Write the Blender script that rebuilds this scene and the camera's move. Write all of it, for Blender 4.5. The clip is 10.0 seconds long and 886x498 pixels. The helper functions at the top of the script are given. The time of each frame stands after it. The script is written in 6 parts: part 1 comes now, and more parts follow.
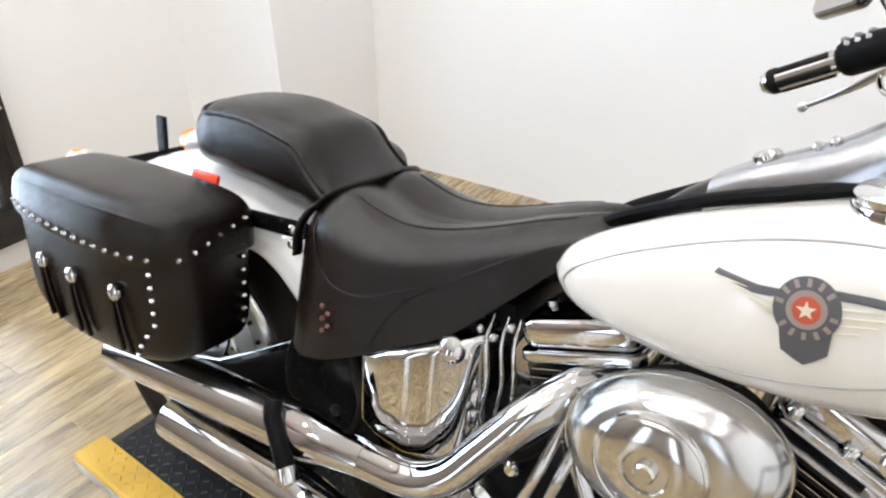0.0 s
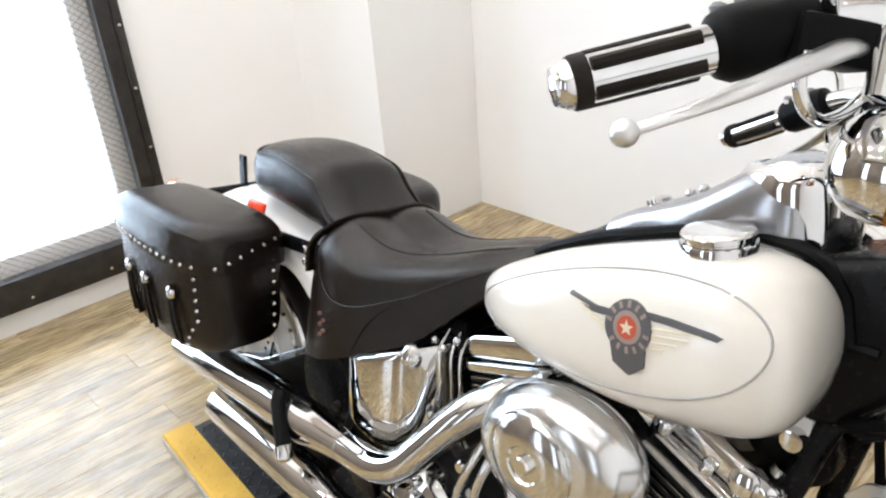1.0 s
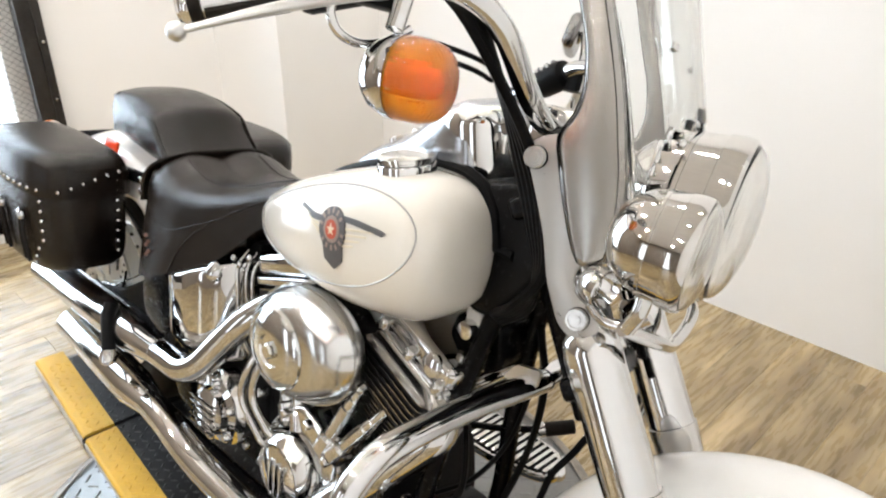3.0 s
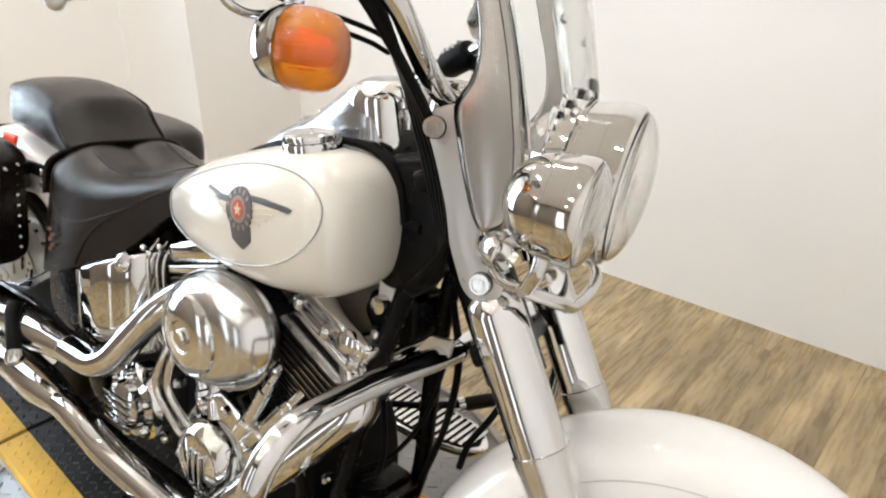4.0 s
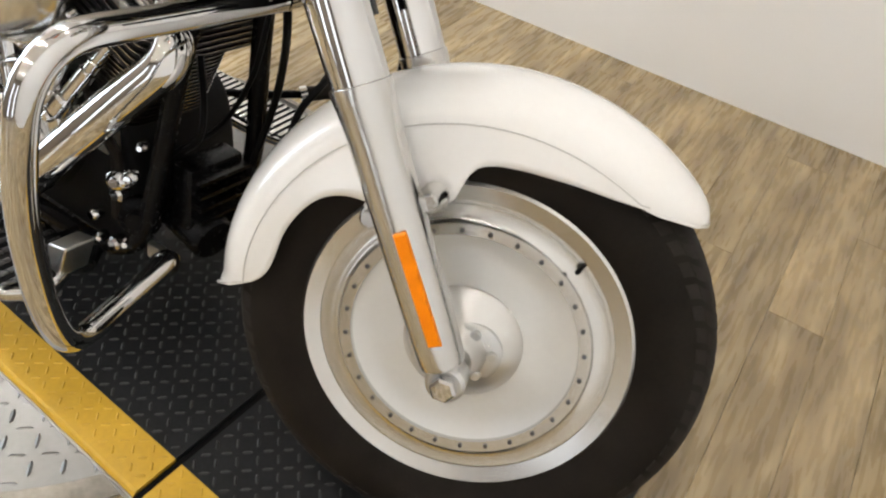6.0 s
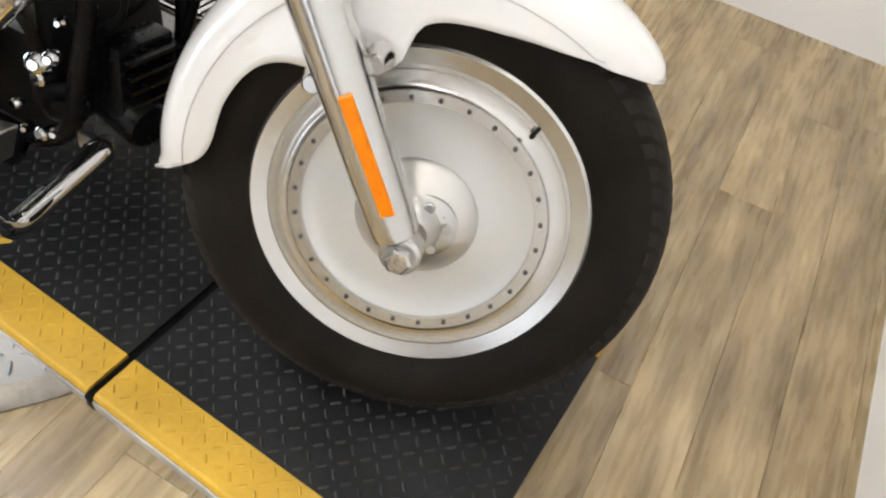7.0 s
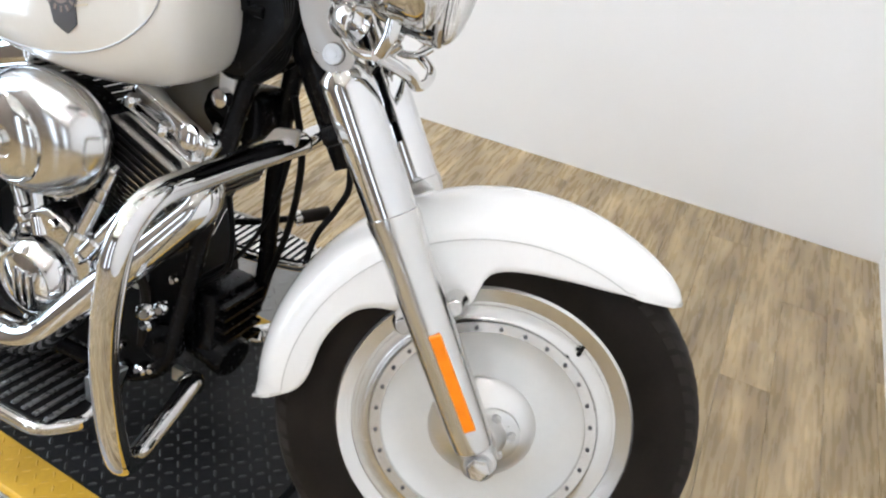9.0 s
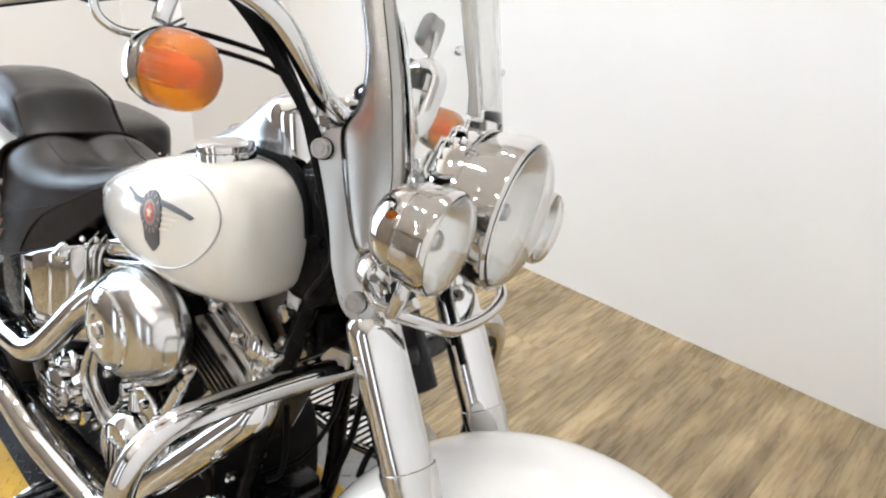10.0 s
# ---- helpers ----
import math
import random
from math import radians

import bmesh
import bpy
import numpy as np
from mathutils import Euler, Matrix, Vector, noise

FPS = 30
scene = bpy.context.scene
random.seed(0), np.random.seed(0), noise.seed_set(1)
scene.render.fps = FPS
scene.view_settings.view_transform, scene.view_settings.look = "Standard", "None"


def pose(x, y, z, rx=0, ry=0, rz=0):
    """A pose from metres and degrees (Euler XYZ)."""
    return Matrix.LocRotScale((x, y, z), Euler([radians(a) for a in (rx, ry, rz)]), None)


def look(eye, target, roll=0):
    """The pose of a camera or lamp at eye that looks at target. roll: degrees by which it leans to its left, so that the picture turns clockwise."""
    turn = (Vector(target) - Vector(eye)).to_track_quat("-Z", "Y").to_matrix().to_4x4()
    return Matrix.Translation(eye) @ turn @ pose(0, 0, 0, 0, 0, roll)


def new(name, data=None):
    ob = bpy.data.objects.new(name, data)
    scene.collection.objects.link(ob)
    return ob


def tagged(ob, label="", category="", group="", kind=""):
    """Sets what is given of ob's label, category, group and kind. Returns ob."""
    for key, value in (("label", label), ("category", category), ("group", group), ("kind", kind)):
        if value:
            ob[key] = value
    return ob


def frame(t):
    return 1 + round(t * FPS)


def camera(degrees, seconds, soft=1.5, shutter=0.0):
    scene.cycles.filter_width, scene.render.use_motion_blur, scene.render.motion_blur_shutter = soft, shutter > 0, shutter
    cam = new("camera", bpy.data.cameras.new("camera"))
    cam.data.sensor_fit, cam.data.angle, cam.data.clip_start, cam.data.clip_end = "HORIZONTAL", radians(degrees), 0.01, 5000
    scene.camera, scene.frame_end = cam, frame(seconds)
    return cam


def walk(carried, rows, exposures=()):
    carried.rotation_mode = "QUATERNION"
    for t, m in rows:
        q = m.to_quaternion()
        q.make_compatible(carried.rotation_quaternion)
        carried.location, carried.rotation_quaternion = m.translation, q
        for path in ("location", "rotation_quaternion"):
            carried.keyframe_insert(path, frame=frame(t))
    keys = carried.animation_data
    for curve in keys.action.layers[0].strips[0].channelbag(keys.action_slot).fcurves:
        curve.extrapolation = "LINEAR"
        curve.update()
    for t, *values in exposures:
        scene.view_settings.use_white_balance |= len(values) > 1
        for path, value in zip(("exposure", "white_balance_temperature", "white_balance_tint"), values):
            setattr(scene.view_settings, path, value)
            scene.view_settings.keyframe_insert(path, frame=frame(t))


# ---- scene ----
LENS = 61.95
cam = camera(LENS, 10.0, 2.2)
ROWS = [
    (0.0, -0.2244, -0.4255, 1.2697, 59.58, 1.24, 37.72),
    (0.5, -0.0391, -0.3852, 1.2986, 62.65, 0.45, 48.38),
    (1.0, 0.1055, -0.3505, 1.3126, 63.81, 4.16, 50.18),
    (1.5, 0.2381, -0.3627, 1.2892, 65.63, 2.91, 45.45),
    (2.0, 0.3776, -0.3995, 1.3035, 63.80, 1.53, 46.67),
    (2.5, 0.4261, -0.3141, 1.2968, 62.09, 0.04, 51.91),
    (3.0, 0.4684, -0.2635, 1.2932, 63.32, -0.01, 49.09),
    (4.5, 0.5266, -0.2561, 1.2465, 61.32, -2.04, 40.90),
    (5.0, 0.5581, -0.2463, 1.2058, 55.63, -3.39, 39.35),
    (5.5, 0.5724, -0.2362, 1.1654, 51.38, -5.27, 38.91),
    (6.0, 0.5868, -0.2288, 1.1042, 46.30, -6.89, 37.10),
    (7.5, 0.6060, -0.2610, 1.0466, 39.65, -7.55, 31.09),
    (8.0, 0.5742, -0.3188, 1.0719, 42.90, -7.09, 29.29),
    (8.5, 0.5450, -0.3619, 1.1273, 48.83, -5.87, 28.75),
    (9.0, 0.5324, -0.3879, 1.1925, 54.54, -6.69, 29.20),
    (9.3, 0.5357, -0.3796, 1.2476, 57.64, -5.20, 32.51),
    (9.5, 0.5522, -0.3439, 1.2726, 60.01, -2.24, 34.92),
    (10.0, 0.6240, -0.1611, 1.3128, 62.93, -3.38, 46.07),
]
EXPOSURES = [(0.0, 0.06, 5830, 10), (1.5, 0.06, 5930, 10), (2.5, 0.10, 6020, 10), (3.0, 0.06, 6200, 10), (4.5, -0.10, 6280, 10), (5.7, -0.16, 6350, 10), (7.5, 0.11, 5950, 10), (8.5, 0.12, 5730, 10), (9.5, 0.08, 5720, 10), (10.0, 0.03, 5950, 10)]
walk(cam, [(t, pose(*r)) for t, *r in ROWS], EXPOSURES)

# ---- world and lights ----
world = bpy.data.worlds.new("world")
scene.world = world
world.use_nodes = True
wn = world.node_tree.nodes
sky = wn.new("ShaderNodeTexSky")
sky.sky_type = "NISHITA"
sky.sun_disc = False
sky.sun_elevation = radians(40)
sky.sun_rotation = radians(250)
world.node_tree.links.new(sky.outputs[0], wn["Background"].inputs[0])
wn["Background"].inputs[1].default_value = 0.12

ROOM = 3.785  # degrees by which the room is turned against the motorcycle's mat
RM = pose(0, 0, 0, 0, 0, ROOM)


def room(x, y, z=0.0):
    """A place given along the back wall, away from the camera and up."""
    return RM @ Vector((x, y, z))


LEFT, RIGHT, BACK, FRONT, TOP = -2.65, 1.07, 1.871, -4.2, 3.0


def lamp(name, place, target, power, size, colour=(1, 0.95, 0.88), size_y=None):
    data = bpy.data.lights.new(name, "AREA")
    data.energy, data.size, data.color = power, size, colour
    data.shape = "RECTANGLE" if size_y else "DISK"
    if size_y:
        data.size_y = size_y
    ob = new(name, data)
    ob.matrix_world = look(place, target)
    return ob


# ---- materials ----
def nodes_of(name):
    m = bpy.data.materials.new(name)
    m.use_nodes = True
    nt = m.node_tree
    return m, nt, nt.nodes["Principled BSDF"], nt.nodes, nt.links


def surface(name, base, rough=0.5, metal=0.0, coat=0.0, vary=0.12, scale=6.0, fine=120.0, bump=0.05, rough_vary=0.1, stretch=(1, 1, 1), depth=0.002, **more):
    """A surface with variation at two scales, in the object's own metres."""
    m, nt, b, n, l = nodes_of(name)
    tc = n.new("ShaderNodeTexCoord")
    mp = n.new("ShaderNodeMapping")
    mp.inputs["Scale"].default_value = stretch
    l.new(tc.outputs["Object"], mp.inputs["Vector"])
    big, small = n.new("ShaderNodeTexNoise"), n.new("ShaderNodeTexNoise")
    big.inputs["Scale"].default_value, small.inputs["Scale"].default_value = scale, fine
    big.inputs["Detail"].default_value, small.inputs["Detail"].default_value = 4, 3
    for x in (big, small):
        l.new(mp.outputs[0], x.inputs["Vector"])
    add = n.new("ShaderNodeMath")
    add.operation = "MULTIPLY_ADD"
    add.inputs[1].default_value = 0.35
    l.new(small.outputs["Fac"], add.inputs[0])
    l.new(big.outputs["Fac"], add.inputs[2])
    ramp = n.new("ShaderNodeMapRange")
    ramp.inputs["From Min"].default_value, ramp.inputs["From Max"].default_value = 0.4, 0.95
    l.new(add.outputs[0], ramp.inputs["Value"])
    mix = n.new("ShaderNodeMix")
    mix.data_type = "RGBA"
    lo = tuple(c * (1 - vary) for c in base)
    hi = tuple(min(1.0, c * (1 + vary)) for c in base)
    mix.inputs["A"].default_value, mix.inputs["B"].default_value = (*lo, 1), (*hi, 1)
    l.new(ramp.outputs[0], mix.inputs["Factor"])
    l.new(mix.outputs["Result"], b.inputs["Base Color"])
    rr = n.new("ShaderNodeMapRange")
    rr.inputs["To Min"].default_value = max(0.0, rough * (1 - rough_vary * 2))
    rr.inputs["To Max"].default_value = min(1.0, rough * (1 + rough_vary * 2))
    l.new(small.outputs["Fac"], rr.inputs["Value"])
    l.new(rr.outputs[0], b.inputs["Roughness"])
    b.inputs["Metallic"].default_value = metal
    b.inputs["Coat Weight"].default_value = coat
    b.inputs["Coat Roughness"].default_value = 0.04
    if bump:
        bp = n.new("ShaderNodeBump")
        bp.inputs["Strength"].default_value, bp.inputs["Distance"].default_value = bump, depth
        l.new(small.outputs["Fac"], bp.inputs["Height"])
        l.new(bp.outputs[0], b.inputs["Normal"])
    for key, value in more.items():
        b.inputs[key].default_value = value
    return m


DULL = {"Specular IOR Level": 0.11}
WALL = surface("wall_paint", (0.86, 0.85, 0.835), 0.6, vary=0.02, scale=1.5, fine=260, bump=0.08)
CEIL = surface("ceiling_paint", (0.84, 0.79, 0.73), 0.8, vary=0.05)
# unseen walls: the showroom's dimness is put into this colour for the chrome
DIM = surface("unseen_wall_darkened", (0.24, 0.205, 0.17), 0.6, vary=0.2, scale=1.2)
CHROME = surface("chrome", (0.68, 0.68, 0.68), 0.035, 1.0, vary=0.03, scale=9, bump=0.0, rough_vary=0.3)
SOFTCHROME = surface("soft_chrome", (0.68, 0.68, 0.67), 0.13, 1.0, vary=0.03, scale=9, bump=0.0, rough_vary=0.2)
COVERCHROME = surface("cover_chrome", (0.66, 0.66, 0.655), 0.19, 1.0, vary=0.03, scale=9, bump=0.0, rough_vary=0.2)
HUBALU = surface("spun_hub_metal", (0.74, 0.73, 0.71), 0.33, 1.0, vary=0.03, scale=14, bump=0.0, rough_vary=0.0)
DARKBOLT = surface("dull_bolt_steel", (0.12, 0.12, 0.125), 0.35, 0.8, vary=0.2, scale=40)
GREYMETAL = surface("grey_metal", (0.44, 0.45, 0.47), 0.22, 1.0, vary=0.05, scale=9, bump=0.0)
ALU = surface("polished_aluminium", (0.66, 0.655, 0.64), 0.2, 1.0, vary=0.05, scale=14, bump=0.02)
RIMALU = surface("machined_rim", (0.70, 0.695, 0.68), 0.22, 1.0, vary=0.05, scale=14, bump=0.02)
SATIN = surface("satin_aluminium", (0.62, 0.62, 0.61), 0.30, 1.0, vary=0.05, scale=14, bump=0.03)
DISC = surface("painted_wheel_disc", (0.70, 0.705, 0.695), 0.35, 0.35, coat=0.3, vary=0.05, scale=7, bump=0.01)
TANKPAINT = surface("pearl_tank_paint", (0.68, 0.65, 0.59), 0.20, 0.0, coat=1.0, vary=0.03, scale=4, bump=0.0)
PINLINE = surface("pinstripe_paint", (0.55, 0.54, 0.52), 0.35, vary=0.1)
PANELLINE = surface("grey_panel_line", (0.33, 0.325, 0.31), 0.3, coat=0.5, vary=0.1)
PEARL = surface("pearl_white_paint", (0.88, 0.872, 0.855), 0.22, 0.0, coat=1.0, vary=0.03, scale=4, bump=0.0)
BLACK = surface("black_gloss_paint", (0.005, 0.005, 0.0055), 0.26, 0.0, coat=0.02, vary=0.3, scale=12, bump=0.03, **{"Specular IOR Level": 0.10})
WRINKLE = surface("black_wrinkle_paint", (0.007, 0.007, 0.0075), 0.55, vary=0.3, scale=30, fine=500, bump=0.4, **DULL)
RUBBER = surface("tyre_rubber", (0.013, 0.0105, 0.0085), 0.62, vary=0.5, scale=9, fine=200, bump=0.15, **DULL)
TREAD = surface("dusty_tread_rubber", (0.026, 0.023, 0.020), 0.75, vary=0.3, scale=20, fine=200, bump=0.1, **DULL)
PLASTIC = surface("black_plastic", (0.004, 0.004, 0.0043), 0.42, vary=0.3, bump=0.1, **{"Specular IOR Level": 0.07})
ORANGE = surface("orange_lens", (0.95, 0.20, 0.001), 0.14, coat=1.0, vary=0.16, scale=16, fine=60, bump=0.06, **{"Specular IOR Level": 0.25})
REDLENS = surface("red_reflector", (0.80, 0.065, 0.015), 0.2, coat=0.4, vary=0.1, scale=60, bump=0.1)
AMBER = surface("amber_reflector", (0.95, 0.25, 0.001), 0.3, coat=0.1, vary=0.12, scale=50, fine=500, bump=0.15, **{"Specular IOR Level": 0.2})
STEEL = surface("worn_tread_steel", (0.22, 0.22, 0.217), 0.36, 0.9, vary=0.15, scale=9, fine=90, bump=0.08)
MATBLACK = surface("black_rubber_mat", (0.0140, 0.0143, 0.0150), 0.40, vary=0.55, scale=5, fine=150, bump=0.1, **{"Specular IOR Level": 0.22})
TREADBLACK = surface("worn_rubber_tread", (0.024, 0.0245, 0.025), 0.38, vary=0.5, scale=5, fine=60, bump=0.1, **{"Specular IOR Level": 0.35})
MATYELLOW = surface("yellow_rubber_edge", (0.56, 0.335, 0.022), 0.5, vary=0.2, scale=7, fine=120, bump=0.08)
GREYLINE = surface("grey_decal", (0.085, 0.085, 0.09), 0.35, vary=0.1)
REDDECAL = surface("red_decal", (0.42, 0.075, 0.035), 0.35, vary=0.1)
GOLDDECAL = surface("pale_gold_decal", (0.62, 0.56, 0.42), 0.35, vary=0.1)
BLACKSTEEL = surface("black_steel_frame", (0.035, 0.032, 0.030), 0.42, 0.5, vary=0.4, scale=20, fine=160, bump=0.15)
TRIM = surface("white_trim_paint", (0.72, 0.71, 0.69), 0.45, vary=0.04, scale=5)


def leather():
    m, nt, b, n, l = nodes_of("black_leather")
    tc = n.new("ShaderNodeTexCoord")
    v, big = n.new("ShaderNodeTexVoronoi"), n.new("ShaderNodeTexNoise")
    v.feature = "DISTANCE_TO_EDGE"
    v.inputs["Scale"].default_value, big.inputs["Scale"].default_value = 420, 8
    for x in (v, big):
        l.new(tc.outputs["Object"], x.inputs["Vector"])
    mix = n.new("ShaderNodeMix")
    mix.data_type = "RGBA"
    mix.inputs["A"].default_value, mix.inputs["B"].default_value = (0.0012, 0.0011, 0.001, 1), (0.0150, 0.0095, 0.0062, 1)
    l.new(big.outputs["Fac"], mix.inputs["Factor"])
    l.new(mix.outputs["Result"], b.inputs["Base Color"])
    rr = n.new("ShaderNodeMapRange")
    rr.inputs["To Min"].default_value, rr.inputs["To Max"].default_value = 0.17, 0.31
    l.new(big.outputs["Fac"], rr.inputs["Value"])
    l.new(rr.outputs[0], b.inputs["Roughness"])
    b.inputs["Specular IOR Level"].default_value = 0.34
    bp = n.new("ShaderNodeBump")
    bp.inputs["Strength"].default_value, bp.inputs["Distance"].default_value = 0.4, 0.001
    l.new(v.outputs["Distance"], bp.inputs["Height"])
    bp2 = n.new("ShaderNodeBump")
    bp2.inputs["Strength"].default_value, bp2.inputs["Distance"].default_value = 0.4, 0.007
    l.new(big.outputs["Fac"], bp2.inputs["Height"])
    l.new(bp.outputs[0], bp2.inputs["Normal"])
    l.new(bp2.outputs[0], b.inputs["Normal"])
    return m


LEATHER = leather()


def plank_wood():
    m, nt, b, n, l = nodes_of("grey_oak_plank")
    tc, info = n.new("ShaderNodeTexCoord"), n.new("ShaderNodeObjectInfo")
    shift = n.new("ShaderNodeVectorMath")
    shift.operation = "MULTIPLY_ADD"
    shift.inputs[1].default_value = (1, 1, 1)
    com = n.new("ShaderNodeCombineXYZ")
    mul = n.new("ShaderNodeMath")
    mul.operation = "MULTIPLY"
    mul.inputs[1].default_value = 37.0
    l.new(info.outputs["Random"], mul.inputs[0])
    for i in range(3):
        l.new(mul.outputs[0], com.inputs[i])
    l.new(tc.outputs["Object"], shift.inputs[0])
    l.new(com.outputs[0], shift.inputs[2])
    mp = n.new("ShaderNodeMapping")
    mp.inputs["Scale"].default_value = (2.4, 21, 1)
    l.new(shift.outputs[0], mp.inputs["Vector"])
    g1, g2 = n.new("ShaderNodeTexNoise"), n.new("ShaderNodeTexNoise")
    g1.inputs["Scale"].default_value, g1.inputs["Detail"].default_value, g1.inputs["Distortion"].default_value = 1.2, 10, 0.35
    g2.inputs["Scale"].default_value, g2.inputs["Detail"].default_value = 4.2, 9
    l.new(mp.outputs[0], g1.inputs["Vector"])
    l.new(mp.outputs[0], g2.inputs["Vector"])
    ramp = n.new("ShaderNodeValToRGB")
    e = ramp.color_ramp.elements
    e[0].position, e[0].color = 0.30, (0.205, 0.152, 0.088, 1)
    e[1].position, e[1].color = 0.70, (0.475, 0.380, 0.232, 1)
    k = ramp.color_ramp.elements.new(0.5)
    k.color = (0.345, 0.268, 0.155, 1)
    l.new(g1.outputs["Fac"], ramp.inputs[0])
    fine = n.new("ShaderNodeMix")
    fine.data_type, fine.blend_type = "RGBA", "MULTIPLY"
    fine.inputs["Factor"].default_value = 0.40
    r2 = n.new("ShaderNodeMapRange")
    r2.inputs["From Min"].default_value, r2.inputs["From Max"].default_value = 0.3, 0.65
    r2.inputs["To Min"].default_value, r2.inputs["To Max"].default_value = 0.66, 1.12
    l.new(g2.outputs["Fac"], r2.inputs["Value"])
    l.new(ramp.outputs[0], fine.inputs["A"])
    l.new(r2.outputs[0], fine.inputs["B"])
    tone = n.new("ShaderNodeHueSaturation")
    tone.inputs["Saturation"].default_value = 1.12
    patch = n.new("ShaderNodeTexNoise")
    patch.inputs["Scale"].default_value, patch.inputs["Detail"].default_value = 5.5, 3
    mp2 = n.new("ShaderNodeMapping")
    mp2.inputs["Scale"].default_value = (1.0, 2.6, 1)
    l.new(shift.outputs[0], mp2.inputs["Vector"])
    l.new(mp2.outputs[0], patch.inputs["Vector"])
    rv = n.new("ShaderNodeMapRange")
    rv.inputs["To Min"].default_value, rv.inputs["To Max"].default_value = 0.87, 1.11
    l.new(info.outputs["Random"], rv.inputs["Value"])
    blot = n.new("ShaderNodeMapRange")
    blot.interpolation_type = "SMOOTHSTEP"
    blot.inputs["From Min"].default_value, blot.inputs["From Max"].default_value = 0.35, 0.70
    blot.inputs["To Min"].default_value, blot.inputs["To Max"].default_value = 0.80, 1.14
    l.new(patch.outputs["Fac"], blot.inputs["Value"])
    both = n.new("ShaderNodeMath")
    both.operation = "MULTIPLY"
    l.new(rv.outputs[0], both.inputs[0])
    l.new(blot.outputs[0], both.inputs[1])
    l.new(both.outputs[0], tone.inputs["Value"])
    l.new(fine.outputs["Result"], tone.inputs["Color"])
    l.new(tone.outputs[0], b.inputs["Base Color"])
    rr = n.new("ShaderNodeMapRange")
    b.inputs["Specular IOR Level"].default_value = 0.75
    rr.inputs["To Min"].default_value, rr.inputs["To Max"].default_value = 0.25, 0.30
    l.new(g2.outputs["Fac"], rr.inputs["Value"])
    l.new(rr.outputs[0], b.inputs["Roughness"])
    bp = n.new("ShaderNodeBump")
    bp.inputs["Strength"].default_value, bp.inputs["Distance"].default_value = 0.12, 0.002
    l.new(g2.outputs["Fac"], bp.inputs["Height"])
    l.new(bp.outputs[0], b.inputs["Normal"])
    return m


PLANK = plank_wood()


def clear(name, tint=(1, 1, 1), rough=0.0, ior=1.49):
    m, nt, b, n, l = nodes_of(name)
    b.inputs["Base Color"].default_value = (*tint, 1)
    b.inputs["Transmission Weight"].default_value = 1.0
    b.inputs["Roughness"].default_value = rough
    b.inputs["IOR"].default_value = ior
    return m


ACRYLIC = clear("clear_acrylic", (0.90, 0.91, 0.90), 0.0, 1.45)


def ribbed_glass(name, tint):
    """Coloured moulded glass with fine prism ribs in two directions."""
    m, nt, b, n, l = nodes_of(name)
    tc = n.new("ShaderNodeTexCoord")
    last = None
    for axis, scale in (("Y", 75.0), ("Z", 60.0)):
        w = n.new("ShaderNodeTexWave")
        w.bands_direction = axis
        w.inputs["Scale"].default_value, w.inputs["Distortion"].default_value = scale, 0.4
        l.new(tc.outputs["Object"], w.inputs["Vector"])
        bp = n.new("ShaderNodeBump")
        bp.inputs["Strength"].default_value, bp.inputs["Distance"].default_value = 0.15, 0.002
        l.new(w.outputs["Fac"], bp.inputs["Height"])
        if last is not None:
            l.new(last.outputs[0], bp.inputs["Normal"])
        last = bp
    l.new(last.outputs[0], b.inputs["Normal"])
    b.inputs["Base Color"].default_value = (*tint, 1)
    b.inputs["Roughness"].default_value = 0.08
    b.inputs["Transmission Weight"].default_value = 0.75
    b.inputs["IOR"].default_value = 1.45
    b.inputs["Coat Weight"].default_value = 0.5
    return m


ORANGEGLASS = ribbed_glass("orange_glass", (1.0, 0.32, 0.001))
LAMPGLASS = clear("lamp_glass", (0.98, 0.98, 0.97), 0.06, 1.4)


def glow(name, colour, strength):
    m, nt, b, n, l = nodes_of(name)
    b.inputs["Base Color"].default_value = (*colour, 1)
    b.inputs["Emission Color"].default_value = (*colour, 1)
    b.inputs["Emission Strength"].default_value = strength
    return m


DAY = glow("daylight_outside", (0.86, 0.94, 1.0), 3.6)
SHOP = glow("shop_daylight", (0.95, 0.98, 1.0), 1.7)
BULB = glow("lamp_bulb", (1.0, 0.93, 0.82), 14.0)


# ---- mesh helpers ----
def link(bm, name, material, parent=None, label="", smooth=True, angle=40):
    bmesh.ops.recalc_face_normals(bm, faces=bm.faces)
    me = bpy.data.meshes.new(name)
    bm.to_mesh(me)
    bm.free()
    me.materials.append(material)
    if smooth:
        me.shade_smooth()
        me.set_sharp_from_angle(angle=radians(angle))
    ob = new(name, me)
    if parent is not None:
        ob.parent = parent
    if label:
        ob["label"] = label
    return ob


def part(name, bm, material, parent, label="", smooth=True, angle=40):
    return link(bm, name, material, parent, label, smooth, angle)


def share(name, mesh, parent, m):
    """One more object on a mesh that is there already."""
    ob = new(name, mesh)
    ob.parent = parent
    ob.matrix_local = m
    return ob


